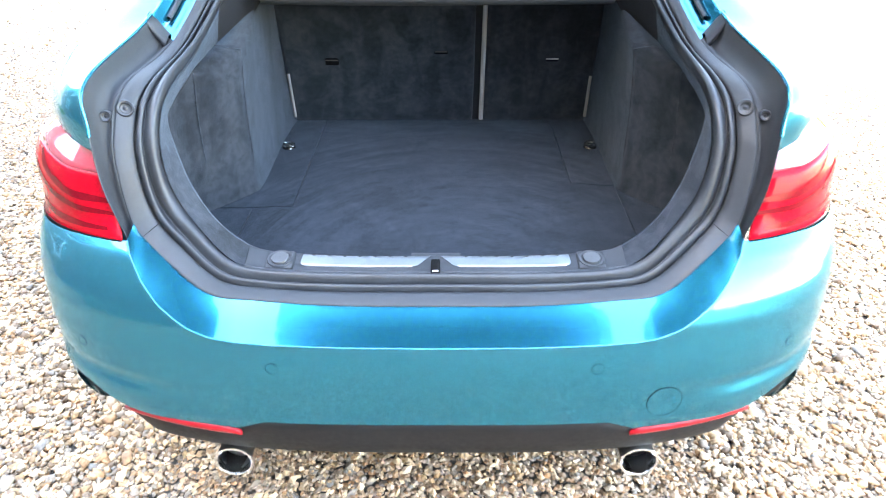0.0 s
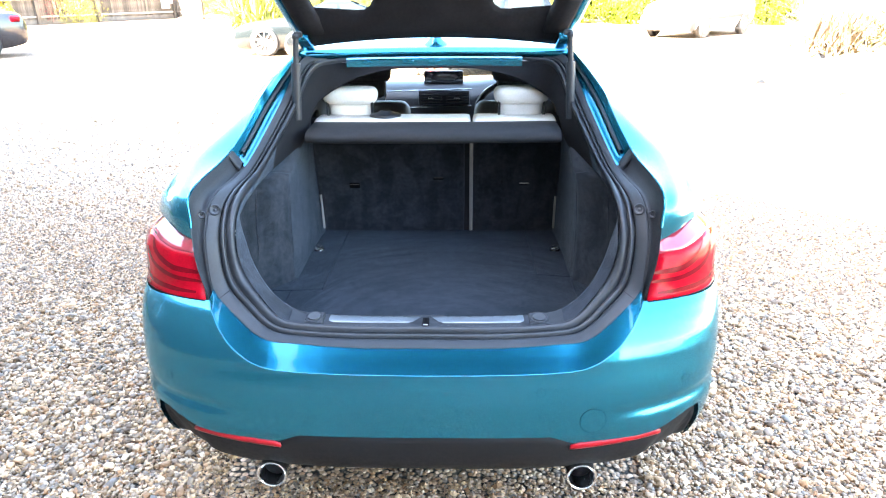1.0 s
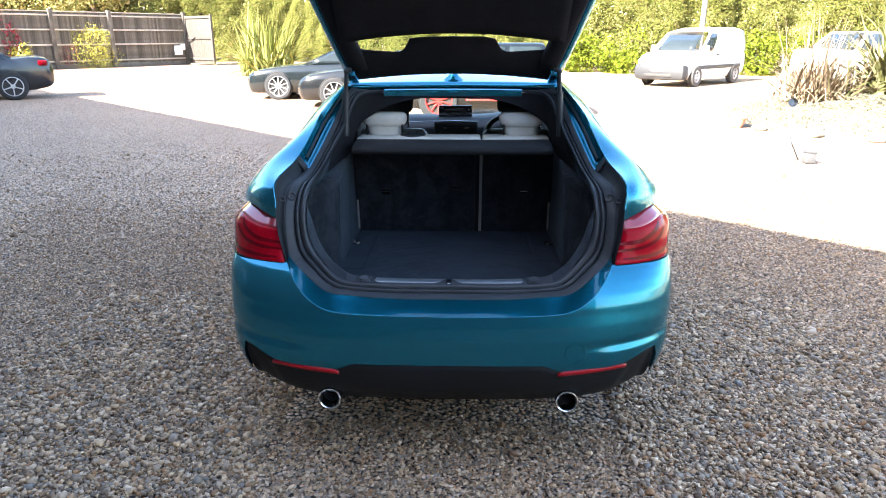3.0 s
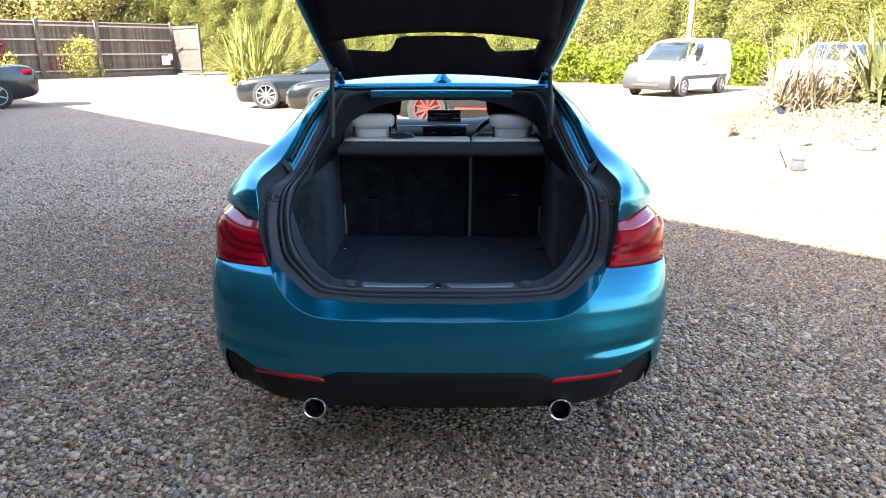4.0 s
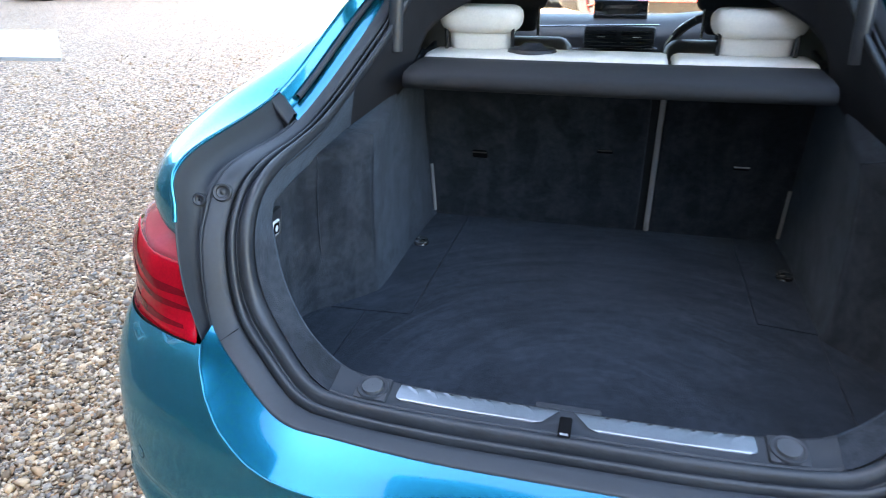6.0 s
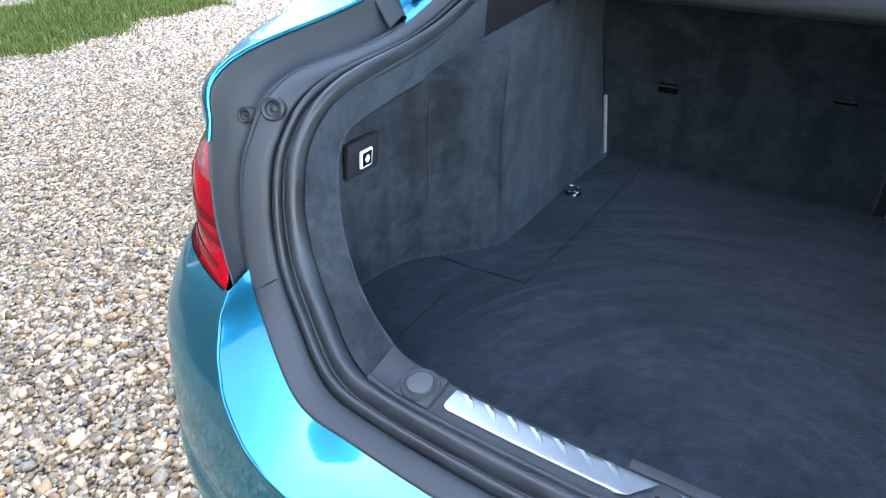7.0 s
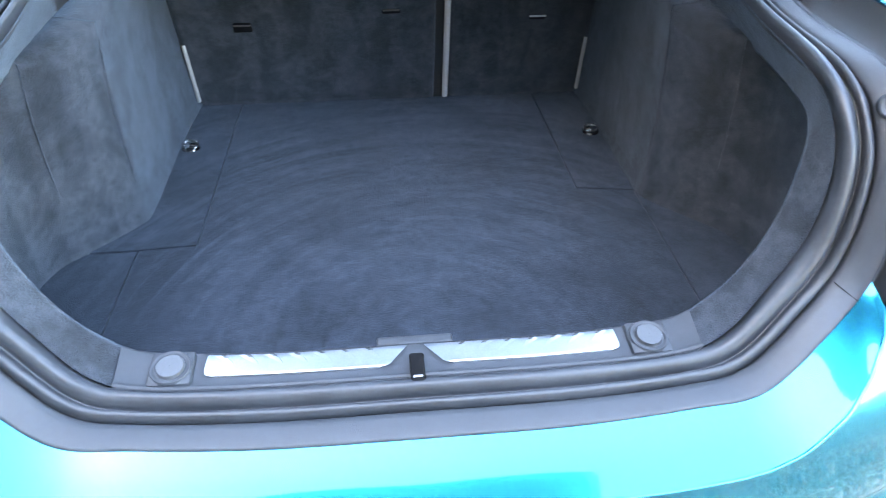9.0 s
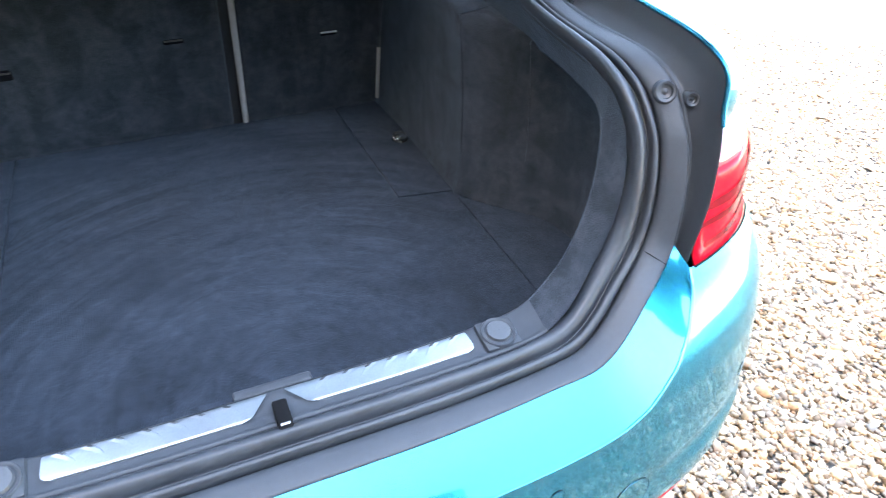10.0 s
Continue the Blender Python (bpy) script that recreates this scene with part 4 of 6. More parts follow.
box(bm, (0.034, 0.02, 0.52), (0.1265, seat_y(0.88) + 0.022, 0.875), 0.003, Matrix.Rotation(math.atan(0.26), 4, "X"))
part("seat_gap_shade", bm, BARCLOTH, backs[0], "dark strip for the shade between the seat backs")
# lashing eyes
for s in (1, -1):
    at = Vector((0.4875 * s, 1.003, FLOOR_Z))
    bm = bmesh.new()
    lathe(bm, [(0.001, 0.0035), (0.015, 0.004), (0.020, 0.003), (0.022, -0.002)], Matrix.Translation(at), 20)
    eye = part("lashing_eye", bm, BLACKGLOSS, car, "folding chrome lashing eye")
    bm = bmesh.new()
    for k in range(20):
        a0, a1 = 2 * math.pi * k / 20, 2 * math.pi * (k + 1) / 20
        q = [at + Vector((0.017 * math.cos(a), 0.009 * math.sin(a), 0.008 + 0.007 * math.sin(a))) for a in (a0, a1)]
        tube(bm, q[0], q[1], 0.0032, seg=6)
    part("eye_ring", bm, CHROME, eye, "chrome ring")
    bm = bmesh.new()
    box(bm, (0.024, 0.011, 0.003), at + Vector((0, -0.004, 0.009)), 0.0012, Matrix.Rotation(radians(24), 4, "X") @ Matrix.Rotation(radians(-8 * s), 4, "Y"))
    part("eye_tab", bm, CHROME, eye, "polished folding tab")
# boot lamp in the side lining
bm = bmesh.new()
turn = Matrix.Rotation(radians(8), 4, "Y")
box(bm, (0.012, 0.085, 0.068), (-0.652, 0.452, 0.888), 0.005, turn)
lampbox = part("boot_lamp", bm, PLASTIC, car, "small boot lamp in a black housing")
bm = bmesh.new()
box(bm, (0.006, 0.032, 0.035), (-0.6405, 0.450, 0.887), 0.0029, turn)
LENS = material("clear_lamp_lens", (0.80, 0.82, 0.84), rough=0.3, metal=0.0, vary=0.3, scale=120, bump=0.5, bump_scale=300)
ll = part("lamp_lens", bm, LENS, lampbox, "clear ribbed lamp lens")
bm = bmesh.new()
# solid near-black block: the well's shade as colour, no hollow
box(bm, (0.004, 0.023, 0.026), (-0.6385, 0.450, 0.887), 0.001, turn)
part("lens_well", bm, RECESS_SHADE, ll, "near-black block in place of the lens's shaded well")
bm = bmesh.new()
box(bm, (0.003, 0.012, 0.006), (-0.6370, 0.450, 0.887), 0.001, turn)
box(bm, (0.003, 0.006, 0.014), (-0.6369, 0.450, 0.887), 0.001, turn)
part("lens_prism", bm, LENS, ll, "clear cross-shaped prism")

# sill plates, buffers, latch


def rim_point(x, f, lift):
    """On the flat of the sill at x across and f from the seal to the lip."""
    pts = [p.lerp(q, f) for p, q in zip(seal_c[:4 * PER], lip_c[:4 * PER])]
    i = min(range(len(pts) - 1), key=lambda k: abs((pts[k].x + pts[k + 1].x) / 2 - abs(x)))
    t = (abs(x) - pts[i].x) / (pts[i + 1].x - pts[i].x)
    p = pts[i].lerp(pts[i + 1], t)
    return Vector((x, p.y, p.z + lift))


NOTCH_SHADE = material("notch_shade_grey", (0.045, 0.048, 0.052), rough=0.7, vary=0.2, scale=200)
for s in (1, -1):
    rows = []
    for f, lift, xi, xo in ((0.27, 0.002, 0.052, 0.276), (0.275, 0.0045, 0.050, 0.278), (0.295, 0.0055, 0.041, 0.284), (0.34, 0.006, 0.036, 0.287), (0.45, 0.0063, 0.031, 0.288), (0.68, 0.0063, 0.020, 0.287), (0.85, 0.006, 0.012, 0.286), (0.885, 0.005, 0.012, 0.284), (0.89, 0.001, 0.013, 0.283)):
        rows.append([rim_point(s * (xi + (xo - xi) * k / 24), f, lift) for k in range(25)][::s])
    plate = mesh_part("sill_plate", *grid(rows), PLATE, car, label="brushed steel sill protector")
    for k in range(7):
        # slanting pressed steps, sharp on one side and run out on the other
        x0 = 0.050 + 0.033 * k
        rr = [[rim_point(s * (x0 + dx + 0.016 * g * g), 0.50 + 0.345 * g, 0.0061 + hh * hf) for dx, hh in ((0, 0), (0.0006, 0.0008), (0.0016, 0.0009), (0.006, 0.0005), (0.013, 0.0))][::s] for g, hf in ((0.0, 0.0), (0.25, 0.35), (0.5, 0.8), (0.8, 1.0), (1.0, 1.0))]
        mesh_part("rib", *grid(rr), PLATE, plate, label="pressed rib")
        # notches aren't cut; a dark grey patch paints the shade of each
        nt_rows = [[rim_point(s * (x0 + dx + 0.010 + 0.006 * g), 0.775 + 0.075 * g, 0.0078) for dx in (0, 0.0055)][::s] for g in (0, 0.5, 1)]
        mesh_part("notch", *grid(nt_rows), NOTCH_SHADE, plate, label="small grey patch for a notch's shade", solid=0.0006)
    at = rim_point(0.332 * s, 0.50, 0.001)
    n = Vector((0, -0.14, 0.99)).normalized()
    m = Matrix.Translation(at) @ n.to_track_quat("Z", "Y").to_matrix().to_4x4()
    bm = bmesh.new()
    box(bm, (0.060, 0.056, 0.014), at + Vector((0, 0, 0.0005)), 0.006, Matrix.Rotation(radians(8), 4, "X"), 2)
    lathe(bm, [(0.028, -0.012), (0.028, 0.007), (0.0265, 0.0095), (0.024, 0.0095), (0.0220, 0.008), (0.0212, 0.001)], m, 32)
    rim = part("buffer_seat", bm, SILLPLASTIC, car, "black plastic buffer seat")
    bm = bmesh.new()
    lathe(bm, [(0.0195, 0.001), (0.0192, 0.0095), (0.0178, 0.0122), (0.001, 0.0128)], m, 28)
    GREYPAD = bpy.data.materials.get("grey_rubber_pad") or material("grey_rubber_pad", (0.040, 0.042, 0.046), rough=0.4, vary=0.12, scale=30, bump=0.2, bump_scale=300)
    part("buffer_pad", bm, GREYPAD, rim, "grey rubber buffer pad")
rows = [[rim_point(x, f, l) for x in [(-1 + k / 20) * 0.402 for k in range(41)]] for f, l in ((-0.10, -0.004), (-0.07, 0.003), (-0.02, 0.0055), (0.03, 0.004), (0.10, 0.0022), (0.5, 0.0025), (0.92, 0.003), (0.985, 0.0015), (1.01, -0.004), (1.02, -0.03))]
mesh_part("sill_moulding", *grid(rows), SILLPLASTIC, car, label="black grained plastic sill moulding")
bm = bmesh.new()
c = rim_point(0, 0.58, 0.0075)
turn = Matrix.Rotation(radians(6), 4, "X")
# the slot isn't cut; a near-black block carries its shade
box(bm, (0.020, 0.050, 0.008), c + Vector((0, -0.030, 0.0005)), 0.003, turn)
latch = part("latch_slot", bm, RECESS_SHADE, car, "near-black block in place of the shaded latch slot")
bm = bmesh.new()
tube(bm, c + Vector((-0.0062, -0.046, 0.0025)), c + Vector((0.0062, -0.046, 0.0025)), 0.0022, seg=10)
part("latch_striker", bm, STEEL, latch, "small steel striker")
bm = bmesh.new()
box(bm, (0.110, 0.018, 0.010), (0, 0.2155, 0.7115), 0.004, segments=3)
part("floor_handle", bm, SILLPLASTIC, car, "black floor lift handle")

# studs and clips on the trim
def near_ring(a, b, f, goal):
    pts = [p.lerp(q, f) for p, q in zip(a, b)]
    return min(pts, key=lambda p: (p - Vector(goal)).length)


for s in (1, -1):
    for at, r, d in ((near_ring(edge_c, seal_c, 0.20, (0.622, 0.25, 1.037)), 0.017, (-0.35, -0.85, 0.4)), (near_ring(body_c, gut, 0.5, (0.645, 0.215, 1.05)) + Vector((0, 0.0185, -0.0235)), 0.011, (-0.3, -0.9, 0.3))):
        n = Vector((d[0] * s, d[1], d[2])).normalized()
        m = Matrix.Translation(Vector((at[0] * s, at[1], at[2])) + n * 0.005) @ n.to_track_quat("Z", "Y").to_matrix().to_4x4()
        bm = bmesh.new()
        lathe(bm, [(r, -0.012), (r, 0.004), (r * 0.85, 0.007), (r * 0.62, 0.006), (r * 0.55, 0.002), (r * 0.3, 0.001), (0.001, 0.003)], m, 24)
        part("rubber_stop", bm, RUBBER, car, "round black rubber stop")
# seams of the side lining
for s in (1, -1):
    wr = wall_rows(1)
    for col in (20, 32):
        bead("lining_seam", [Vector(((r[col].x - 0.0045) * s, r[col].y - 0.001, r[col].z)) for r in wr[1:]], 0.0011, CARPET, car, "sewn seam")

# parcel bar
prof = [(0.805, 1.118), (0.795, 1.128), (0.797, 1.142), (0.81, 1.152), (0.86, 1.158), (0.95, 1.160), (1.0, 1.158), (1.0, 1.12), (0.9, 1.112), (0.82, 1.113)]
rows = [[Vector((x, y - 0.012 * (1 - (x / 0.462) ** 2), z)) for y, z in prof] for x in [(k / 12 - 1) * 0.462 for k in range(25)]]
v, f = grid(rows, closed=True)
f += [tuple(range(len(prof)))[::-1], tuple(range(len(v) - len(prof), len(v)))]
mesh_part("parcel_bar", v, f, BARCLOTH, car, label="black padded parcel shelf bar")
prof = [(1.0, 1.13), (0.998, 1.155), (1.004, 1.163), (1.03, 1.167), (1.12, 1.166), (1.20, 1.15), (1.26, 1.10), (1.27, 0.95), (1.22, 0.85)]
for x0, x1, lab in ((-0.47, 0.139, "cream leather top of the wide rear backrest"), (0.149, 0.47, "cream leather top of the narrow rear backrest")):
    rows = [[Vector((x, y, z - d)) for y, z in prof] for x, d in ((x0, 0.02), (x0 + 0.004, 0.004), (x0 + 0.015, 0), ((x0 + x1) / 2, 0), (x1 - 0.015, 0), (x1 - 0.004, 0.004), (x1, 0.02))]
    mesh_part("backrest_top", *grid(rows), CREAM, car, label=lab)
bm = bmesh.new()
lathe(bm, [(0.001, 0.016), (0.018, 0.016), (0.03, 0.008), (0.052, 0.005), (0.056, 0.001), (0.058, -0.004)], Matrix.Translation((-0.198, 1.075, 1.168)) @ Matrix.Diagonal((1.12, 1.0, 1.3, 1)), 28)
part("belt_guide", bm, DASH, car, "black seat-belt guide bezel")


def pillow(bm, x, y, z0, z1, w, d, r, taper=0.0):
    """A stuffed cushion: rounded-oblong rings, drawn in towards both ends; taper narrows it downwards."""
    rings = []
    for k in range(13):
        c = -math.cos(math.pi * k / 12)
        z = (z0 + z1) / 2 + (z1 - z0) / 2 * c
        over = max(0.0, abs(c) * (z1 - z0) / 2 - ((z1 - z0) / 2 - r)) / r
        inset = r * (1 - math.sqrt(max(0.0, 1 - over * over)))
        wx, wy = (w / 2) * (1 - taper * (1 - c) / 2) - inset, d / 2 - inset * 0.8
        ring = []
        for j in range(32):
            a = 2 * math.pi * (j + 0.5) / 32
            ca, sa = math.cos(a), math.sin(a)
            ring.append(bm.verts.new((x + wx * math.copysign(abs(ca) ** 0.5, ca), y + wy * math.copysign(abs(sa) ** 0.62, sa), z)))
        rings.append(ring)
    for p, q in zip(rings, rings[1:]):
        for j in range(32):
            bm.faces.new((p[j], p[(j + 1) % 32], q[(j + 1) % 32], q[j]))
    bm.faces.new(rings[0][::-1])
    bm.faces.new(rings[-1])
    return bm


def headrest(parent, x, y, z0, z1, w, mat, name="headrest"):
    h = z1 - z0
    hr = part(name, pillow(bmesh.new(), x, y, z0 + h * 0.38, z1, w, 0.105, 0.030, 0.06), mat, parent, "cream leather headrest" if mat == CREAM else "dark headrest")
    part("headrest_neck", pillow(bmesh.new(), x, y + 0.010, z0 - 0.01, z0 + h * 0.62, w * 0.80, 0.078, 0.018, 0.10), mat, hr)
    for d in (-0.3, 0.3):
        bm = bmesh.new()
        tube(bm, (x + d * w * 1.30, y - 0.030, z0 - 0.02), (x + d * w * 1.30, y - 0.030, z0 + h * 0.5), 0.0055, seg=10)
        part("headrest_post", bm, BLACKGLOSS if mat == CREAM else CHROME, hr, "slim headrest post")
    return hr


for x in (-0.34, 0.34):
    headrest(car, x, 1.12, 1.165, 1.275, 0.225, CREAM)

# header under the roof edge
def header(name, y0, z0, y1, z1, w0, w1, mat, label, n=16):
    rows = [[Vector((f * w, y + dy * (1 - f * f), z + 0.010 * (1 - f * f))) for f in [k / n * 2 - 1 for k in range(n + 1)]] for y, z, w, dy in ((y0, z0, w0, 0.08), ((y0 + y1) / 2, (z0 + z1) / 2 - 0.002, (w0 + w1) / 2, 0.08), (y1, z1, w1, 0.08))]
    return mesh_part(name, *grid(rows), mat, car, label=label)


header("roof_header", 1.045, 1.392, 1.03, 1.368, 0.52, 0.51, BLACKGLOSS, "black roof end panel")
rows = [[Vector((x, 1.080 + dy - 0.035 * (x / 0.332) ** 2, z)) for x in [(-1 + k / 10) * 0.332 for k in range(21)]] for z, dy in ((1.358, 0.0), (1.360, -0.018), (1.382, -0.020), (1.388, -0.016), (1.392, 0.0))]
hs = mesh_part("header_strip", *grid(rows), PAINT, car, smooth=False, label="teal painted inner roof flange")
for x in (-0.265, -0.10, 0.0, 0.11, 0.27):
    bm = bmesh.new()
    box(bm, (0.045, 0.008, 0.014), (x, 1.063 - 0.035 * (x / 0.332) ** 2, 1.375), 0.003)
    part("flange_pressing", bm, PAINT, hs)
rows = [[Vector((f * w, y, z)) for f in [k / 10 - 1 for k in range(21)]] for y, z, w in ((1.12, 1.35, 0.43), (1.2, 1.335, 0.45), (1.7, 1.37, 0.5), (2.2, 1.34, 0.52), (2.3, 1.325, 0.53))]
mesh_part("headlining", *grid(rows), DARKTRIM, car, label="black headlining")

for s in (1, -1):
    rows = [[Vector((s * x, y, z)) for y, z, x in ((1.02, zz, w), (1.3, zz + 0.004, w + 0.005), (2.25, zz + 0.006, w + 0.01))] for zz, w in ((1.0, 0.60), (1.15, 0.56), (1.28, 0.50), (1.38, 0.45))]
    mesh_part("rear_quarter_trim", *grid(rows), DARKTRIM, car, label="black trim beside the rear seat", solid=0.006)

# ---- cabin ----
SEATBACK = material("dark_beige_leather", (0.17, 0.16, 0.145), rough=0.55, vary=0.12, scale=18, bump=0.2, bump_scale=300)


def front_seat(x):
    bm = bmesh.new()
    box(bm, (0.44, 0.14, 0.60), (x * 1.06, 2.0, 0.78), 0.05, Matrix.Rotation(radians(-14), 4, "X"), 3)
    st = part("front_seat_back", bm, SEATBACK, car, "dark beige leather front seat back")
    headrest(st, x * 1.1, 1.93, 1.12, 1.30, 0.31, DARKTRIM, "front_headrest")
    bm = bmesh.new()
    box(bm, (0.5, 0.5, 0.16), (x, 2.3, 0.50), 0.05, segments=3)
    part("front_seat_cushion", bm, CREAM, car, "cream leather front seat cushion")


front_seat(-0.37)
front_seat(0.37)
rows = []
for y, z, w in ((2.42, 0.80, 0.66), (2.44, 1.02, 0.68), (2.50, 1.085, 0.70), (2.62, 1.105, 0.72), (2.80, 1.085, 0.72), (2.90, 1.05, 0.72), (3.0, 0.99, 0.74)):
    rows.append([Vector((f * w, y + 0.05 * f * f, z + 0.018 * math.exp(-((f - 0.5) / 0.18) ** 2))) for f in [k / 14 - 1 for k in range(29)]])
mesh_part("dashboard", *grid(rows), DASH, car, label="black soft-touch dashboard")
bm = bmesh.new()
box(bm, (0.235, 0.02, 0.095), (-0.005, 2.56, 1.125), 0.006)
part("screen", bm, BLACKGLOSS, car, "black centre display, switched off")
bm = bmesh.new()
box(bm, (0.30, 0.03, 0.085), (0.0, 2.425, 1.035), 0.012)
vent = part("centre_vent", bm, DASH, car, "black centre air vents")
for x in (-0.075, 0.075):
    for z in (1.012, 1.027, 1.042, 1.057):
        bm = bmesh.new()
        box(bm, (0.13, 0.012, 0.004), (x, 2.408, z), 0.001)
        part("vent_slat", bm, BLACKGLOSS, vent)
    bm = bmesh.new()
    box(bm, (0.035, 0.012, 0.006), (x, 2.400, 1.035), 0.001)
    part("vent_tab", bm, CHROME, vent, "chrome vent tab")
bm = bmesh.new()
for z in (0.988, 1.084):
    tube(bm, (-0.60, 2.43, z - 0.02), (0.16, 2.415, z), 0.0035, seg=8)
part("dash_trim", bm, CHROME, car, "thin satin dash trim")
m = Matrix.Translation((0.37, 2.12, 1.0)) @ Matrix.Rotation(radians(-66), 4, "X")
bm = bmesh.new()
for k in range(36):
    a0, a1 = 2 * math.pi * k / 36, 2 * math.pi * (k + 1) / 36
    tube(bm, m @ Vector((0.185 * math.cos(a0), 0.185 * math.sin(a0), 0)), m @ Vector((0.185 * math.cos(a1), 0.185 * math.sin(a1), 0)), 0.016, seg=8)
LEATHER = material("black_leather", (0.045, 0.045, 0.048), rough=0.35, vary=0.15, scale=40, bump=0.2, bump_scale=500)
sw = part("steering_wheel", bm, LEATHER, car, "black leather steering wheel")
bm = bmesh.new()
lathe(bm, [(0.001, 0.03), (0.05, 0.025), (0.065, 0.0), (0.05, -0.03)], m, 20)
for a in (0, math.pi, -math.pi / 2):
    box(bm, (0.13, 0.03, 0.014), m @ Vector((0.11 * math.cos(a), 0.11 * math.sin(a), 0)), 0.004, m.to_3x3().to_4x4() @ Matrix.Rotation(a, 4, "Z"))
part("wheel_hub", bm, PLASTIC, sw)
for x, w in ((-0.66, 0.06), (0.66, 0.06)):
    bm = bmesh.new()
    box(bm, (w, 1.9, 0.55), (x + 0.08 * (1 if x > 0 else -1), 2.1, 0.70), 0.02)
    part("door_lining", bm, PLASTIC, car, "black door lining")
bm = bmesh.new()
box(bm, (1.4, 1.9, 0.05), (0, 2.2, 0.38), 0.01)
part("cabin_floor", bm, DARKTRIM, car, "black cabin carpet")
bm = bmesh.new()
box(bm, (1.1, 0.5, 0.2), (0, 1.5, 0.52), 0.06, segments=3)
part("rear_bench", bm, CREAM, car, "cream leather rear bench")

# ---- raised tailgate, in its own axes: u up along the lid, n out of its inner face ----
HINGE = Vector((0, 1.04, 1.478))
LID_TURN = radians(50)
lid_u = Vector((0, -math.cos(LID_TURN), math.sin(LID_TURN)))
lid_n = Vector((0, -math.sin(LID_TURN), -math.cos(LID_TURN)))


def lid(x, u, n=0.0):
    return HINGE + Vector((x, 0, 0)) + lid_u * u + lid_n * n


LIDW = [(0, 0.525), (0.25, 0.585), (0.5, 0.64), (0.8, 0.665), (0.95, 0.66)]


def lid_rows(u0, u1, k, inset, n, steps=14, crown=0.0):
    return [[lid(f * (lerp1(u, LIDW) - inset), u, n + crown * (1 - f * f)) for f in [j / steps * 2 - 1 for j in range(steps + 1)]] for u in [u0 + (u1 - u0) * i / k for i in range(k + 1)]]


gate = new("tailgate")
gate.parent = car
gate["label"] = "raised teal tailgate with a black inner lining"
# outer skin: two painted cheeks, a top bar, the boot-lid end
for s in (1, -1):
    prof = [(-0.0, -0.03), (0.0, -0.012), (-0.012, 0.012), (-0.035, 0.030), (-0.05, 0.034)]
    rows = [[lid(s * (lerp1(u, LIDW) + dx), u, n) for dx, n in prof][::s] for u in [0.02 + 0.93 * i / 12 for i in range(13)]]
    mesh_part("tailgate_edge", *grid(rows), PAINT, gate, label="teal painted tailgate edge", solid=0.004)
    rows = [[lid(s * (lerp1(u, LIDW) - d), u, n) for d, n in ((0.048, 0.034), (0.06, 0.046), (0.09, 0.052), (0.13, 0.050), (0.14, 0.03))][::s] for u in [0.05 + 0.85 * i / 12 for i in range(13)]]
    mesh_part("tailgate_side_lining", *grid(rows), GATECLOTH, gate, label="black tailgate side lining", solid=0.004)
BULGE = [(0, 0.208), (0.30, 0.206), (0.40, 0.195), (0.43, 0.16), (0.47, 0.125), (0.52, 0.120), (0.8, 0.13), (1, 0.14)]
rows = []
for i in range(7):
    k = i / 6
    rows.append([lid(f * (lerp1(0.1, LIDW) - 0.06), -0.045 * f * f * (1 - k) + (lerp1(abs(f), BULGE) + 0.012) * k, 0.02 + 0.02 * math.sin(k * math.pi)) for f in [j / 40 * 2 - 1 for j in range(41)]])
mesh_part("tailgate_header", *grid(rows), GATECLOTH, gate, label="black upper tailgate lining with a raised middle", solid=0.006)
mesh_part("tailgate_glass", *grid(lid_rows(0.06, 0.62, 6, 0.07, -0.012, crown=-0.02)), GLASS, gate, label="rear screen").visible_shadow = False
rows = [[lid(f * 0.50, u + 0.022 - 0.055 * f * f, n) for f in [j / 12 - 1 for j in range(25)]] for u, n in ((0.262, 0.060), (0.262, 0.075), (0.30, 0.078), (0.5, 0.085), (0.62, 0.09), (0.66, 0.06))]
mesh_part("luggage_cover", *grid(rows), GATECLOTH, gate, label="black luggage cover hung under the screen", solid=0.01)
END_U, END_L = 0.98, 0.36


def lid_end(x, d, n):
    """The boot lid's end, bent rearwards from the top of the raised lid; d runs along it, n out of its inner face."""
    return lid(x, END_U) + Vector((0, -d, -0.07 * d)) + Vector((0, 0.07, -1.0)) * n


rows = [[lid_end(f * w, d, n) for f in [j / 14 * 2 - 1 for j in range(15)]] for d, n, w in ((-0.02, 0.05, 0.60), (0.03, 0.06, 0.60), (0.15, 0.055, 0.58), (0.30, 0.04, 0.56), (0.345, 0.02, 0.55))]
mesh_part("tailgate_end_lining", *grid(rows), GATECLOTH, gate, label="black lining of the boot lid end", solid=0.006)
rows = [[lid_end(f * w, d + 0.03 * (1 - f * f), n) for f in [j / 14 * 2 - 1 for j in range(15)]] for d, n, w in ((-0.04, -0.03, 0.655), (0.05, -0.025, 0.65), (0.2, -0.015, 0.625), (0.34, -0.005, 0.59), (0.36, 0.012, 0.58))]
mesh_part("tailgate_end", *grid(rows), PAINT, gate, label="teal painted boot lid end", solid=0.004)
mesh_part("tailgate_lower_lining", *grid(lid_rows(0.60, 0.93, 6, 0.05, 0.04, crown=0.02)), GATECLOTH, gate, label="black lower tailgate lining", solid=0.006)
mesh_part("tailgate_skin", *grid(lid_rows(0.60, 0.95, 6, 0.0, -0.035, crown=-0.02)), PAINT, gate, label="teal painted boot lid", solid=0.004)
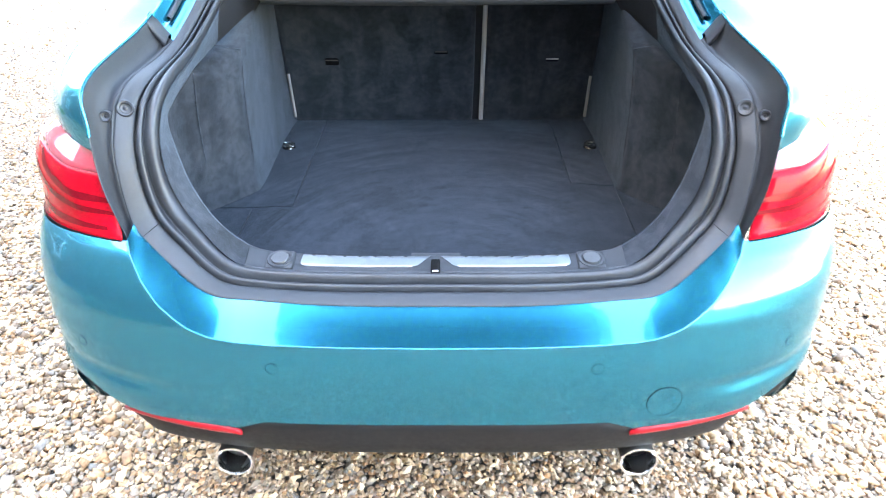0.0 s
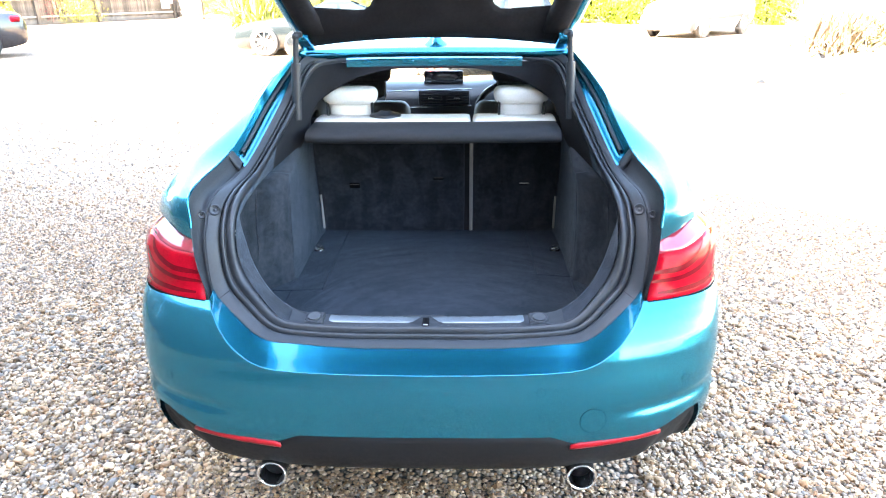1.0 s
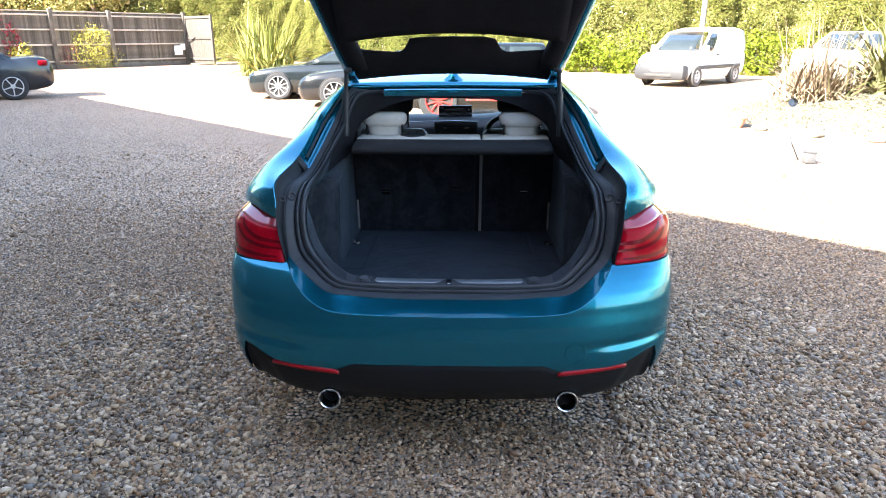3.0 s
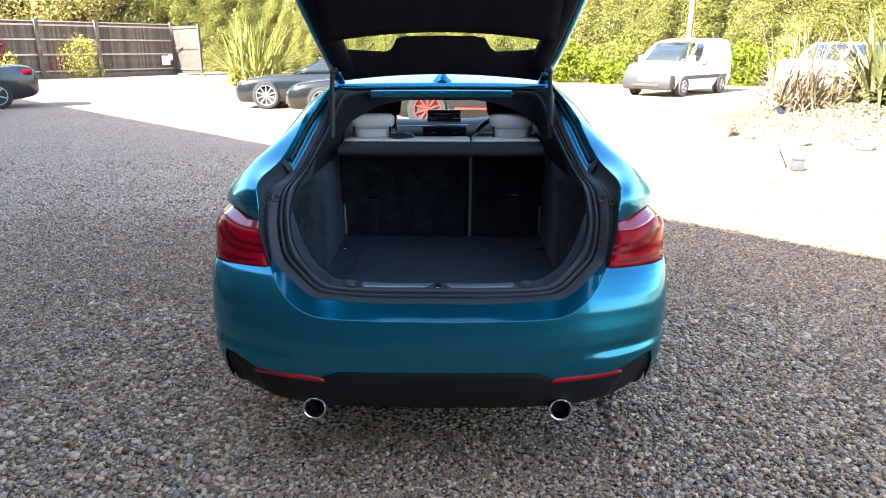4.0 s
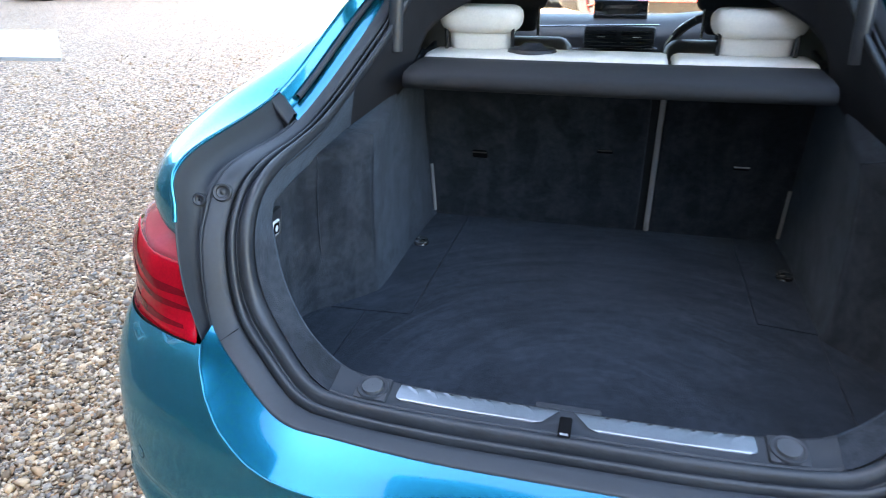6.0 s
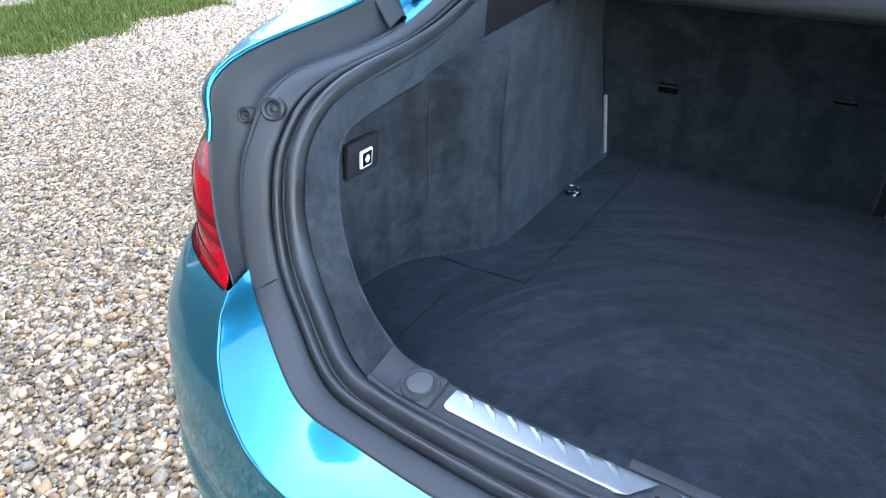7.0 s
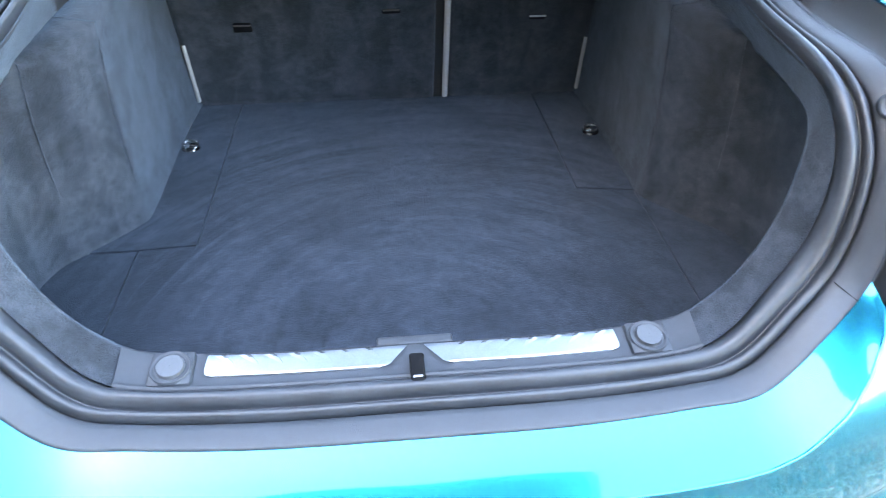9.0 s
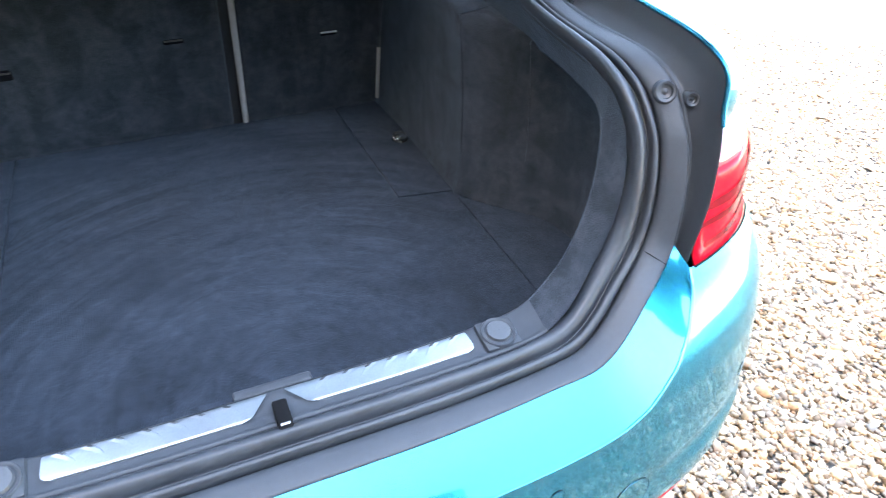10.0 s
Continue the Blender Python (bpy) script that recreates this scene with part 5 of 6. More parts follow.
for s in (1, -1):
    bm = bmesh.new()
    tube(bm, (0.500 * s, 0.868, 1.19), (0.491 * s, 0.882, 1.39), 0.0170, seg=16)
    st = part("gas_strut", bm, RUBBER, car, "black gas strut")
    bm = bmesh.new()
    tube(bm, (0.491 * s, 0.882, 1.39), (0.486 * s, 0.888, 1.478), 0.010, seg=14)
    part("strut_rod", bm, PLASTIC, st)
    bm = bmesh.new()
    bmesh.ops.create_icosphere(bm, subdivisions=2, radius=0.014, matrix=Matrix.Translation((0.486 * s, 0.888, 1.482)))
    box(bm, (0.03, 0.02, 0.02), (0.478 * s, 0.893, 1.488), 0.004)
    part("strut_joint", bm, PLASTIC, st, "steel ball joint")
    bm = bmesh.new()
    box(bm, (0.045, 0.13, 0.03), (0.475 * s, 1.0, 1.452), 0.008, Matrix.Rotation(radians(-20), 4, "X"))
    part("hinge", bm, PAINT, car, "teal tailgate hinge")

# ---- yard ----
FENCEWOOD = material("weathered_dark_boards", (0.118, 0.096, 0.074), rough=0.9, vary=0.4, scale=3, rand=0.4, bump=0.4, bump_scale=60)
GATEWOOD = material("weathered_gate_boards", (0.046, 0.039, 0.031), rough=0.9, vary=0.3, scale=4, rand=0.2, bump=0.3, bump_scale=60)
RAILWOOD = material("weathered_brown_rail", (0.43, 0.365, 0.29), rough=0.9, vary=0.25, scale=4, bump=0.3, bump_scale=60)
WHITEPAINT = material("white_van_paint", (0.80, 0.80, 0.79), rough=0.35, coat=0.6, vary=0.04, scale=2)
GREYPLASTIC = material("grey_bumper_plastic", (0.020, 0.020, 0.021), rough=0.6, vary=0.15, scale=6)
GREYPAINT = material("dark_grey_metallic_paint", (0.012, 0.015, 0.020), rough=0.2, metal=0.0, coat=0.35, vary=0.08, scale=20)
GREENPAINT = material("dark_green_grey_paint", (0.009, 0.012, 0.013), rough=0.18, metal=0.0, coat=0.35, vary=0.08, scale=20)
BLACKPAINT = material("black_paint", (0.008, 0.009, 0.010), rough=0.2, coat=0.3, vary=0.1, scale=20)
CARGLASS = material("car_window_glass", (0.02, 0.026, 0.028), rough=0.05, spec=0.4, vary=0.1, scale=3)
REDPAINT = material("red_wheel_paint", (0.62, 0.03, 0.025), rough=0.35, coat=0.6, vary=0.08, scale=20)
SILVERRIM = material("silver_rim", (0.6, 0.6, 0.61), rough=0.3, metal=0.8, vary=0.1, scale=20)
HEADLIGHT = material("clear_headlamp", (0.6, 0.63, 0.66), rough=0.1, metal=0.3, coat=1.0, vary=0.3, scale=30)
POLESLAB = material("pale_concrete", (0.46, 0.455, 0.44), rough=0.9, vary=0.12, scale=3, bump=0.4, bump_scale=60)
TERRACOTTA = material("terracotta", (0.42, 0.2, 0.12), rough=0.85, vary=0.2, scale=12)
BARK = material("bark", (0.12, 0.095, 0.07), rough=0.95, vary=0.4, scale=8, bump=0.8, bump_scale=30)
STANDGREY = material("grey_stand_metal", (0.062, 0.062, 0.064), rough=0.5, vary=0.15, scale=30)
POLEWOOD = material("grey_pole_wood", (0.13, 0.12, 0.11), rough=0.9, vary=0.2, scale=3, bump=0.3, bump_scale=40)


def leaf_material(name, stops, rough=0.75):
    m = island_material(name, stops, rough, spec=0.03)
    p = m.node_tree.nodes["Principled BSDF"]
    p.inputs["Transmission Weight"].default_value = 0.0
    return m


HEDGELEAF = leaf_material("hedge_leaf", [(0, (0.028, 0.035, 0.008)), (0.35, (0.06, 0.065, 0.014)), (0.7, (0.094, 0.091, 0.023)), (1, (0.085, 0.068, 0.027))])
LIMELEAF = leaf_material("lime_green_leaf", [(0, (0.045, 0.067, 0.007)), (0.6, (0.096, 0.119, 0.011)), (1, (0.122, 0.131, 0.018))])
TREELEAF = leaf_material("tree_leaf", [(0, (0.150, 0.160, 0.056)), (0.4, (0.220, 0.212, 0.076)), (0.75, (0.300, 0.240, 0.105)), (1, (0.200, 0.188, 0.070))])
YELLOWLEAF = leaf_material("yellow_green_leaf", [(0, (0.196, 0.196, 0.034)), (0.6, (0.368, 0.333, 0.063)), (1, (0.437, 0.356, 0.098))])
REDLEAF = leaf_material("red_creeper_leaf", [(0, (0.14, 0.020, 0.028)), (0.6, (0.26, 0.045, 0.060)), (1, (0.20, 0.10, 0.07))])
FLAXLEAF = leaf_material("flax_blade", [(0, (0.064, 0.082, 0.022)), (0.4, (0.152, 0.164, 0.038)), (0.75, (0.264, 0.254, 0.084)), (1, (0.24, 0.205, 0.108))])
OLIVEFLAX = leaf_material("olive_flax_blade", [(0, (0.045, 0.050, 0.017)), (0.45, (0.110, 0.112, 0.040)), (0.8, (0.220, 0.205, 0.105)), (1, (0.105, 0.075, 0.040))])
DRYFLAX = leaf_material("bronze_flax_blade", [(0, (0.068, 0.05, 0.033)), (0.4, (0.186, 0.135, 0.09)), (0.75, (0.338, 0.264, 0.18)), (1, (0.135, 0.135, 0.057))])
ROCKERY = leaf_material("rockery_cover", [(0, (0.108, 0.104, 0.068)), (0.4, (0.189, 0.176, 0.14)), (0.7, (0.068, 0.063, 0.034)), (1, (0.162, 0.149, 0.108))], rough=0.8)


def leaf_mesh(name, centres, normals, size, mat, seed, scatter=0.55):
    """Many small bent leaves, two triangles each side of the midrib."""
    rng = np.random.default_rng(seed)
    n = len(centres)
    d = normals + rng.normal(0, scatter, (n, 3))
    d /= np.linalg.norm(d, axis=1, keepdims=True) + 1e-9
    t = np.cross(d, rng.normal(0, 1, (n, 3)))
    t /= np.linalg.norm(t, axis=1, keepdims=True) + 1e-9
    b = np.cross(d, t)
    s = size * rng.uniform(0.55, 1.3, (n, 1))
    v = np.stack([centres - t * s * 0.6, centres + b * s * 0.33 + d * s * 0.1, centres + t * s * 0.6 - d * s * 0.12, centres - b * s * 0.33 + d * s * 0.1], 1)
    me = bpy.data.meshes.new(name)
    me.vertices.add(n * 4)
    me.vertices.foreach_set("co", v.ravel())
    me.loops.add(n * 6)
    idx = (np.arange(n) * 4)[:, None] + np.array([0, 1, 2, 0, 2, 3])[None]
    me.loops.foreach_set("vertex_index", idx.ravel())
    me.polygons.add(n * 2)
    me.polygons.foreach_set("loop_start", np.arange(0, n * 6, 3))
    me.update()
    me.validate()
    me.materials.append(mat)
    return me


def clumped(rng, n, centre, radii, lumps=14, rough=0.35):
    """Leaf places and directions over an uneven crown made of overlapping lumps."""
    c = rng.normal(0, 1, (lumps, 3))
    c /= np.linalg.norm(c, axis=1, keepdims=True)
    c *= rng.uniform(0.35, 0.85, (lumps, 1))
    r = rng.uniform(0.28, 0.52, lumps)
    k = rng.integers(0, lumps, n)
    d = rng.normal(0, 1, (n, 3))
    d /= np.linalg.norm(d, axis=1, keepdims=True)
    p = c[k] + d * (r[k] * rng.uniform(0.6, 1.08, n))[:, None]
    return np.array(centre) + p * np.array(radii), d


def tree(name, at, height, spread, n, seed, label, leaf=0.16, mat=None, trunk_h=0.4, cat="tree", trunk_r=0.12):
    rng = np.random.default_rng(seed)
    t = thing(name, at, label, cat)
    bm = bmesh.new()
    top = Vector((rng.normal(0, 0.15), rng.normal(0, 0.15), height * 0.62))
    tube(bm, (0, 0, -0.1), top, trunk_r, trunk_r * 0.4, 9)
    for k in range(7):
        a = rng.uniform(0, 6.28)
        base = top * rng.uniform(trunk_h, 0.95)
        tube(bm, base, base + Vector((math.cos(a) * spread * 0.6, math.sin(a) * spread * 0.6, height * rng.uniform(0.12, 0.3))), trunk_r * 0.4, trunk_r * 0.1, 6)
    part("trunk", bm, BARK, t)
    mid = 0.62 if trunk_h > 0.3 else 0.45
    c, d = clumped(rng, n, (0, 0, height * mid), (spread, spread, height * (0.42 if trunk_h > 0.3 else 0.56)), 18)
    c[:, 2] = np.maximum(c[:, 2], 0.04 if trunk_h < 0.3 else height * 0.12)
    crown = new("crown", leaf_mesh("crown", c, d, leaf, mat or TREELEAF, seed + 1))
    crown.parent = t
    return t


def hedge(name, path, height, depth, n, seed, label, leaf=0.17, mat=None, cat="hedge"):
    """One thick run of leaves along a line on the ground, with a lumpy face and top."""
    rng = np.random.default_rng(seed)
    p = np.array(path, float)
    seg = np.linalg.norm(np.diff(p, axis=0), axis=1)
    cum = np.r_[0, np.cumsum(seg)]
    s = rng.uniform(0, cum[-1], n)
    x, y = np.interp(s, cum, p[:, 0]), np.interp(s, cum, p[:, 1])
    h = rng.uniform(0.0, 1.0, n) ** 0.8
    z = h * height
    lump, slope_s, slope_z = np.zeros(n), np.zeros(n), np.zeros(n)
    for k in range(26):
        wave, way, ph = rng.uniform(0.5, 2.6), rng.uniform(0, math.pi), rng.uniform(0, 6.28)
        ks, kz, amp = 6.283 / wave * math.cos(way), 6.283 / wave * math.sin(way), 0.034 * wave ** 0.8
        lump += amp * np.sin(ks * s + kz * z + ph)
        slope_s += amp * ks * np.cos(ks * s + kz * z + ph)
        slope_z += amp * kz * np.cos(ks * s + kz * z + ph)
    top = height * (1 + 0.10 * np.sin(s * 0.45 + 1) + 0.06 * np.sin(s * 1.7))
    deep = rng.uniform(0, 1, n) < 0.35
    off = lump + depth * (0.4 * h ** 3 - 0.05) + np.where(deep, rng.uniform(0.25, 0.7, n), rng.uniform(0, 0.16, n)) * depth
    c = np.stack([x, y + off, 0.05 + h * top], 1)
    d = np.stack([rng.normal(0, 0.15, n) + 0.4 * slope_s, np.full(n, -1.0), 0.4 + 0.4 * h + 0.4 * slope_z], 1)
    ob = new(name, leaf_mesh(name, c, d, leaf, mat or HEDGELEAF, seed + 1, 0.2))
    return tagged(ob, label, cat, kind="stuff")


def blades(name, at, n, length, spread, seed, mat, label, width=0.05, cat="plant", splay=0.8):
    """Sword-leaved plant: long tapered blades that rise from one crown and arch over, folded along the middle."""
    rng = np.random.default_rng(seed)
    t = thing(name, at, label, cat)
    verts, faces = [], []
    for i in range(n):
        if i and i % (n // 9) == 0:
            mesh_part("leaf_fan", verts, faces, mat, t)
            verts, faces = [], []
        a = rng.uniform(0, 2 * math.pi)
        lean = abs(rng.normal(0.0, splay)) + 0.1
        L = length * rng.uniform(0.5, 1.1)
        droop = rng.uniform(0.2, 1.1) * lean * 1.2
        x0, y0 = rng.normal(0, spread, 2)
        w = width * rng.uniform(0.6, 1.3)
        side = Vector((-math.sin(a), math.cos(a), 0))
        pts = []
        p, tilt = Vector((x0, y0, 0)), lean * 0.5
        steps = 6
        for k in range(steps + 1):
            pts.append((p.copy(), tilt))
            tilt += (lean * 0.5 + droop) / steps
            p += Vector((math.cos(a) * math.sin(tilt), math.sin(a) * math.sin(tilt), math.cos(tilt))) * (L / steps)
        base = len(verts)
        for k, (q, tl) in enumerate(pts):
            ww = w * (0.55 + 0.45 * math.sin(math.pi * min(1, (k + 1) / 4))) * (1 - (k / steps) ** 3)
            nn = Vector((-math.cos(a) * math.cos(tl), -math.sin(a) * math.cos(tl), math.sin(tl)))
            verts += [q - side * ww, q - nn * ww * 0.35, q + side * ww]
        for k in range(steps):
            b = base + k * 3
            faces += [(b, b + 1, b + 4, b + 3), (b + 1, b + 2, b + 5, b + 4)]
    if faces:
        mesh_part("leaf_fan", verts, faces, mat, t)
    return t


# --- fence and gate ---
def fence_run(a, b, height, posts, label):
    a, b = Vector((*a, 0)), Vector((*b, 0))
    t = thing("board_fence", a, label, "fence")
    t.rotation_euler.z = math.atan2(b.y - a.y, b.x - a.x)
    L = (b - a).length
    me_b = None
    n = int(L / 0.115)
    for i in range(n):
        x = (i + 0.5) * L / n
        h = height - 0.12
        if me_b is None:
            bm = bmesh.new()
            box(bm, (L / n * 1.08, 0.022, h), (0, 0, 0), 0.004, Matrix.Rotation(radians(15), 4, "Z"), 1)
            first = part("board", bm, FENCEWOOD, t, smooth=False)
            me_b = first.data
            ob = first
        else:
            ob = new("board", me_b)
            ob.parent = t
        ob.location = (x, 0.0, 0.06 + h / 2)
    for z in (0.38, height * 0.42, height * 0.68, height * 0.93):
        bm = bmesh.new()
        box(bm, (L, 0.07, 0.085), (L / 2, -0.055, z), 0.012)
        part("rail", bm, RAILWOOD, t)
    bm = bmesh.new()
    box(bm, (L, 0.11, 0.05), (L / 2, -0.01, height - 0.02), 0.01)
    part("capping", bm, RAILWOOD, t)
    bm = bmesh.new()
    box(bm, (L, 0.05, 0.25), (L / 2, -0.02, 0.10), 0.008)
    part("gravel_board", bm, FENCEWOOD, t)
    for x in posts:
        bm = bmesh.new()
        box(bm, (0.2, 0.2, height + 0.12), (x * L, -0.09, (height + 0.12) / 2 - 0.02), 0.02)
        part("post", bm, FENCEWOOD, t)
    return t


fence_run((-26.2, 28.3), (-17.1, 41.3), 2.95, (0.12, 0.50, 0.70, 0.995), "dark weathered vertical board fence with pale rails and posts")
gate_t = thing("yard_gate", (-17.0, 41.2, 0), "weathered timber yard gate standing open", "gate")
gate_t.rotation_euler.z = math.atan2(-1.75, 2.3)
for i in range(12):
    bm = bmesh.new()
    box(bm, (0.215, 0.03, 2.75), (0.2 + i * 0.218, 0, 1.45), 0.006)
    part("board", bm, GATEWOOD, gate_t)
for z in (0.35, 1.55, 2.75):
    bm = bmesh.new()
    box(bm, (2.7, 0.06, 0.14), (1.4, -0.05, z), 0.01)
    part("rail", bm, GATEWOOD, gate_t)
for x in (0.04, 2.78):
    bm = bmesh.new()
    box(bm, (0.12, 0.12, 2.9), (x, -0.02, 1.45), 0.015)
    part("stile", bm, GATEWOOD, gate_t)
bm = bmesh.new()
tube(bm, (0.3, -0.12, 1.35), (1.1, -0.12, 1.6), 0.03)
part("gate_bolt", bm, SOOT_SHADE, gate_t, "dark gate closer arm")
for x, z, w, h in ((0.958, 0.60, 0.50, 0.55), (0.978, 0.78, 0.26, 0.36)):
    px, py = -26.2 + 9.1 * x, 28.3 + 13.0 * x
    sg = thing("meter_box", (px + 0.12, py - 0.1, z + 0.25), "small white box fixed to the fence", "box", "boxes on the fence")
    sg.rotation_euler.z = math.atan2(13.0, 9.1)
    bm = bmesh.new()
    box(bm, (w, 0.15, h), (0, 0, 0), 0.03)
    part("case", bm, WHITEPAINT, sg)

# --- planting ---
tree("dry_shrub", (-21.0, 34.9, 0), 1.5, 0.6, 170, 14, "dry reddish twigs of a shrub at the foot of the fence", 0.06, REDLEAF, 0.1, "shrub", 0.02)
tree("yellow_shrub", (-20.1, 35.9, 0), 2.35, 1.45, 2600, 11, "yellow-green leafy shrub growing against the fence", 0.075, YELLOWLEAF, 0.1, "shrub", 0.04)
tree("red_creeper", (-22.75, 33.0, 0), 3.0, 0.6, 330, 12, "red autumn creeper hanging on the fence", 0.13, REDLEAF, 0.1, "creeper", 0.03)
tree("low_shrub", (-22.4, 33.0, 0), 1.3, 0.7, 900, 13, "low yellow-green shrub at the fence", 0.13, YELLOWLEAF, 0.1, "shrub", 0.03)
hedge("hedge", [(-34, 46), (-12, 46), (0, 37), (6, 32.8), (13, 31), (18, 28.5), (30, 26)], 6.0, 2.6, 340000, 21, "tall dense yellow-green hedge behind the yard", 0.10)
hedge("far_wood", [(-70, 66), (-30, 60), (0, 55), (25, 49), (50, 40)], 7.5, 4.0, 30000, 23, "distant olive-green wood behind the trees", 0.62, TREELEAF, "wood")
for k, (x, y, h, sp) in enumerate(((-38, 45, 9, 4.2), (-31, 47, 8, 4), (-25, 46, 10, 4.2), (-19.5, 50, 9, 4), (-13.5, 50, 9.5, 4.0), (-8, 48, 10, 4.2), (-2, 45, 9, 4), (5, 43, 10, 4.4), (13, 42, 9.5, 4.4), (21, 38, 9, 4.2), (29, 36, 10, 4.5))):
    tree("tree", (x, y, 0), h, sp, 12000, 40 + k, "broad green and russet tree behind the boundary", 0.21, TREELEAF, 0.45, "tree", 0.22)["group"] = "trees behind the yard"
for x, y, h, sp in ((5.4, 31.6, 1.9, 1.2), (7.3, 30.6, 2.1, 1.3), (12.9, 29.0, 1.9, 1.2), (15.0, 28.2, 1.8, 1.2)):
    tree("low_shrub", (x, y, 0), h, sp, 2600, int(60 + x), "bright lime-green shrub at the foot of the hedge", 0.12, LIMELEAF, 0.1, "shrub", 0.03)["group"] = "shrubs along the hedge"
blades("flax_plant", (-8.6, 28.6, 0), 420, 2.95, 0.42, 5, FLAXLEAF, "large green-yellow sword-leaved flax clump", 0.055, splay=0.95)
blades("flax_plant", (7.7, 13.1, 0.2), 800, 2.0, 0.30, 6, DRYFLAX, "sun-bleached bronze flax clump in the rockery", 0.022, splay=2.3)
blades("flax_plant", (9.7, 13.4, 0.2), 330, 2.5, 0.30, 7, OLIVEFLAX, "tall green flax with broad arching blades", 0.085, splay=1.6)
blades("flax_plant", (9.9, 11.4, 0.25), 130, 1.9, 0.3, 8, OLIVEFLAX, "broad-bladed olive flax at the bed's edge", 0.05)
rng = np.random.default_rng(31)
ang = rng.uniform(0, 2 * np.pi, 44000)
rad = np.sqrt(rng.uniform(0, 1, 44000))
cx = np.stack([8.2 + 2.95 * rad * np.cos(ang), 11.45 + 2.75 * rad * np.sin(ang), 0.34 * (1 - rad ** 2) ** 0.6 * (0.8 + 0.35 * np.sin(7 * rad * np.cos(ang) + 1) * np.sin(6 * rad * np.sin(ang))) + rng.uniform(0, 0.14, 44000)], 1)
cn = np.tile(np.array([0.0, -0.3, 1.0]), (44000, 1))
tagged(new("ground_cover", leaf_mesh("ground_cover", cx, cn, 0.030, ROCKERY, 32, 0.9)), "pale dry groundcover over a rockery bed", "plants", kind="stuff")
bv, bf = grid([[(8.2 + 2.95 * r * math.cos(a), 11.45 + 2.75 * r * math.sin(a), 0.30 * (1 - r * r) ** 0.7 - 0.03) for a in [k / 28 * 2 * math.pi for k in range(28)]] for r in (0.01, 0.3, 0.6, 0.8, 0.93, 1.0)], closed=True)
tagged(mesh_part("rockery_bed", bv, bf, material("pale_soil", (0.17, 0.15, 0.115), rough=0.95, vary=0.3, scale=5, bump=0.8, bump_scale=30)), "raised pale soil and stone bed", "bed", kind="structure")
for k, (x, y, s) in enumerate(((5.45, 10.35, 0.12), (6.0, 9.5, 0.15), (6.75, 8.95, 0.15), (7.6, 8.7, 0.15), (8.4, 8.65, 0.14))):
    bm = bmesh.new()
    bmesh.ops.create_icosphere(bm, subdivisions=3, radius=s)
    for v in bm.verts:
        v.co *= 1 + 0.25 * noise.noise(v.co * 9 + Vector((k, 0, 0)))
        v.co.z *= 0.6
    st = thing("stone", (x, y, s * 0.35), "pale rounded edging stone beside the bed", "stone", "rockery stones")
    part("boulder", bm, bpy.data.materials["pale_soil"], st)

def grass_patch(n, seed):
    """Short blades over a ragged patch of turf at the foot of the house."""
    rng = np.random.default_rng(seed)
    xy = np.stack([rng.uniform(-7.4, -5.25, n), rng.uniform(1.55, 4.2, n)], 1)
    edge = -5.62 + 0.14 * np.sin(xy[:, 1] * 3.1) + 0.08 * np.sin(xy[:, 1] * 9.0) + rng.exponential(0.05, n)
    xy = xy[(xy[:, 0] < edge) & ((xy[:, 0] + xy[:, 1]) > -4.6)]
    n = len(xy)
    a, h, lean = rng.uniform(0, 6.283, n), rng.uniform(0.03, 0.085, n), rng.uniform(0.1, 0.7, n)
    side = np.stack([np.cos(a), np.sin(a), np.zeros(n)], 1) * 0.0045
    base = np.stack([xy[:, 0], xy[:, 1], np.full(n, -0.012)], 1)
    tip = base + np.stack([-np.sin(a) * lean * h, np.cos(a) * lean * h, h], 1)
    v = np.stack([base - side, base + side, tip], 1)
    me = bpy.data.meshes.new("grass")
    me.from_pydata(v.reshape(-1, 3).tolist(), [], np.arange(n * 3).reshape(-1, 3).tolist())
    me.materials.append(GRASS)
    return tagged(new("grass", me), "short green turf at the edge of the gravel", "grass", kind="stuff")


GRASS = leaf_material("grass_blade", [(0, (0.05, 0.075, 0.015)), (0.6, (0.11, 0.14, 0.03)), (1, (0.19, 0.18, 0.07))])
grass_patch(26000, 71)
slab = thing("concrete_strip", (-7.1, 6.87, 0), "pale concrete paving strip lying in the gravel", "paving")
near_side, far_side = Vector((-4.3, -0.45, 0)), Vector((-4.6, -0.3, 0))
for k in range(4):
    a, b = k / 4 + 0.003, (k + 1) / 4 - 0.003
    q = [near_side * a, near_side * b, Vector((-2.23, 2.4, 0)) + far_side * b, Vector((-2.23, 2.4, 0)) + far_side * a]
    mesh_part("paving_slab", [p + Vector((0, 0, z)) for z in (-0.02, 0.035) for p in q], [(7, 6, 5, 4), (0, 1, 5, 4), (1, 2, 6, 5), (2, 3, 7, 6), (3, 0, 4, 7)], POLESLAB, slab, smooth=False, bevel=0.008)
pot = thing("terracotta_pot", (5.15, 10.75, 0), "broken terracotta plant pot beside the rockery", "pot")
bm = bmesh.new()
lathe(bm, [(0.001, 0.0), (0.11, 0.0), (0.15, 0.18), (0.17, 0.18), (0.17, 0.22), (0.14, 0.22), (0.12, 0.1), (0.001, 0.08)], Matrix.Rotation(radians(12), 4, "Y"), 20)
part("pot_wall", bm, TERRACOTTA, pot)

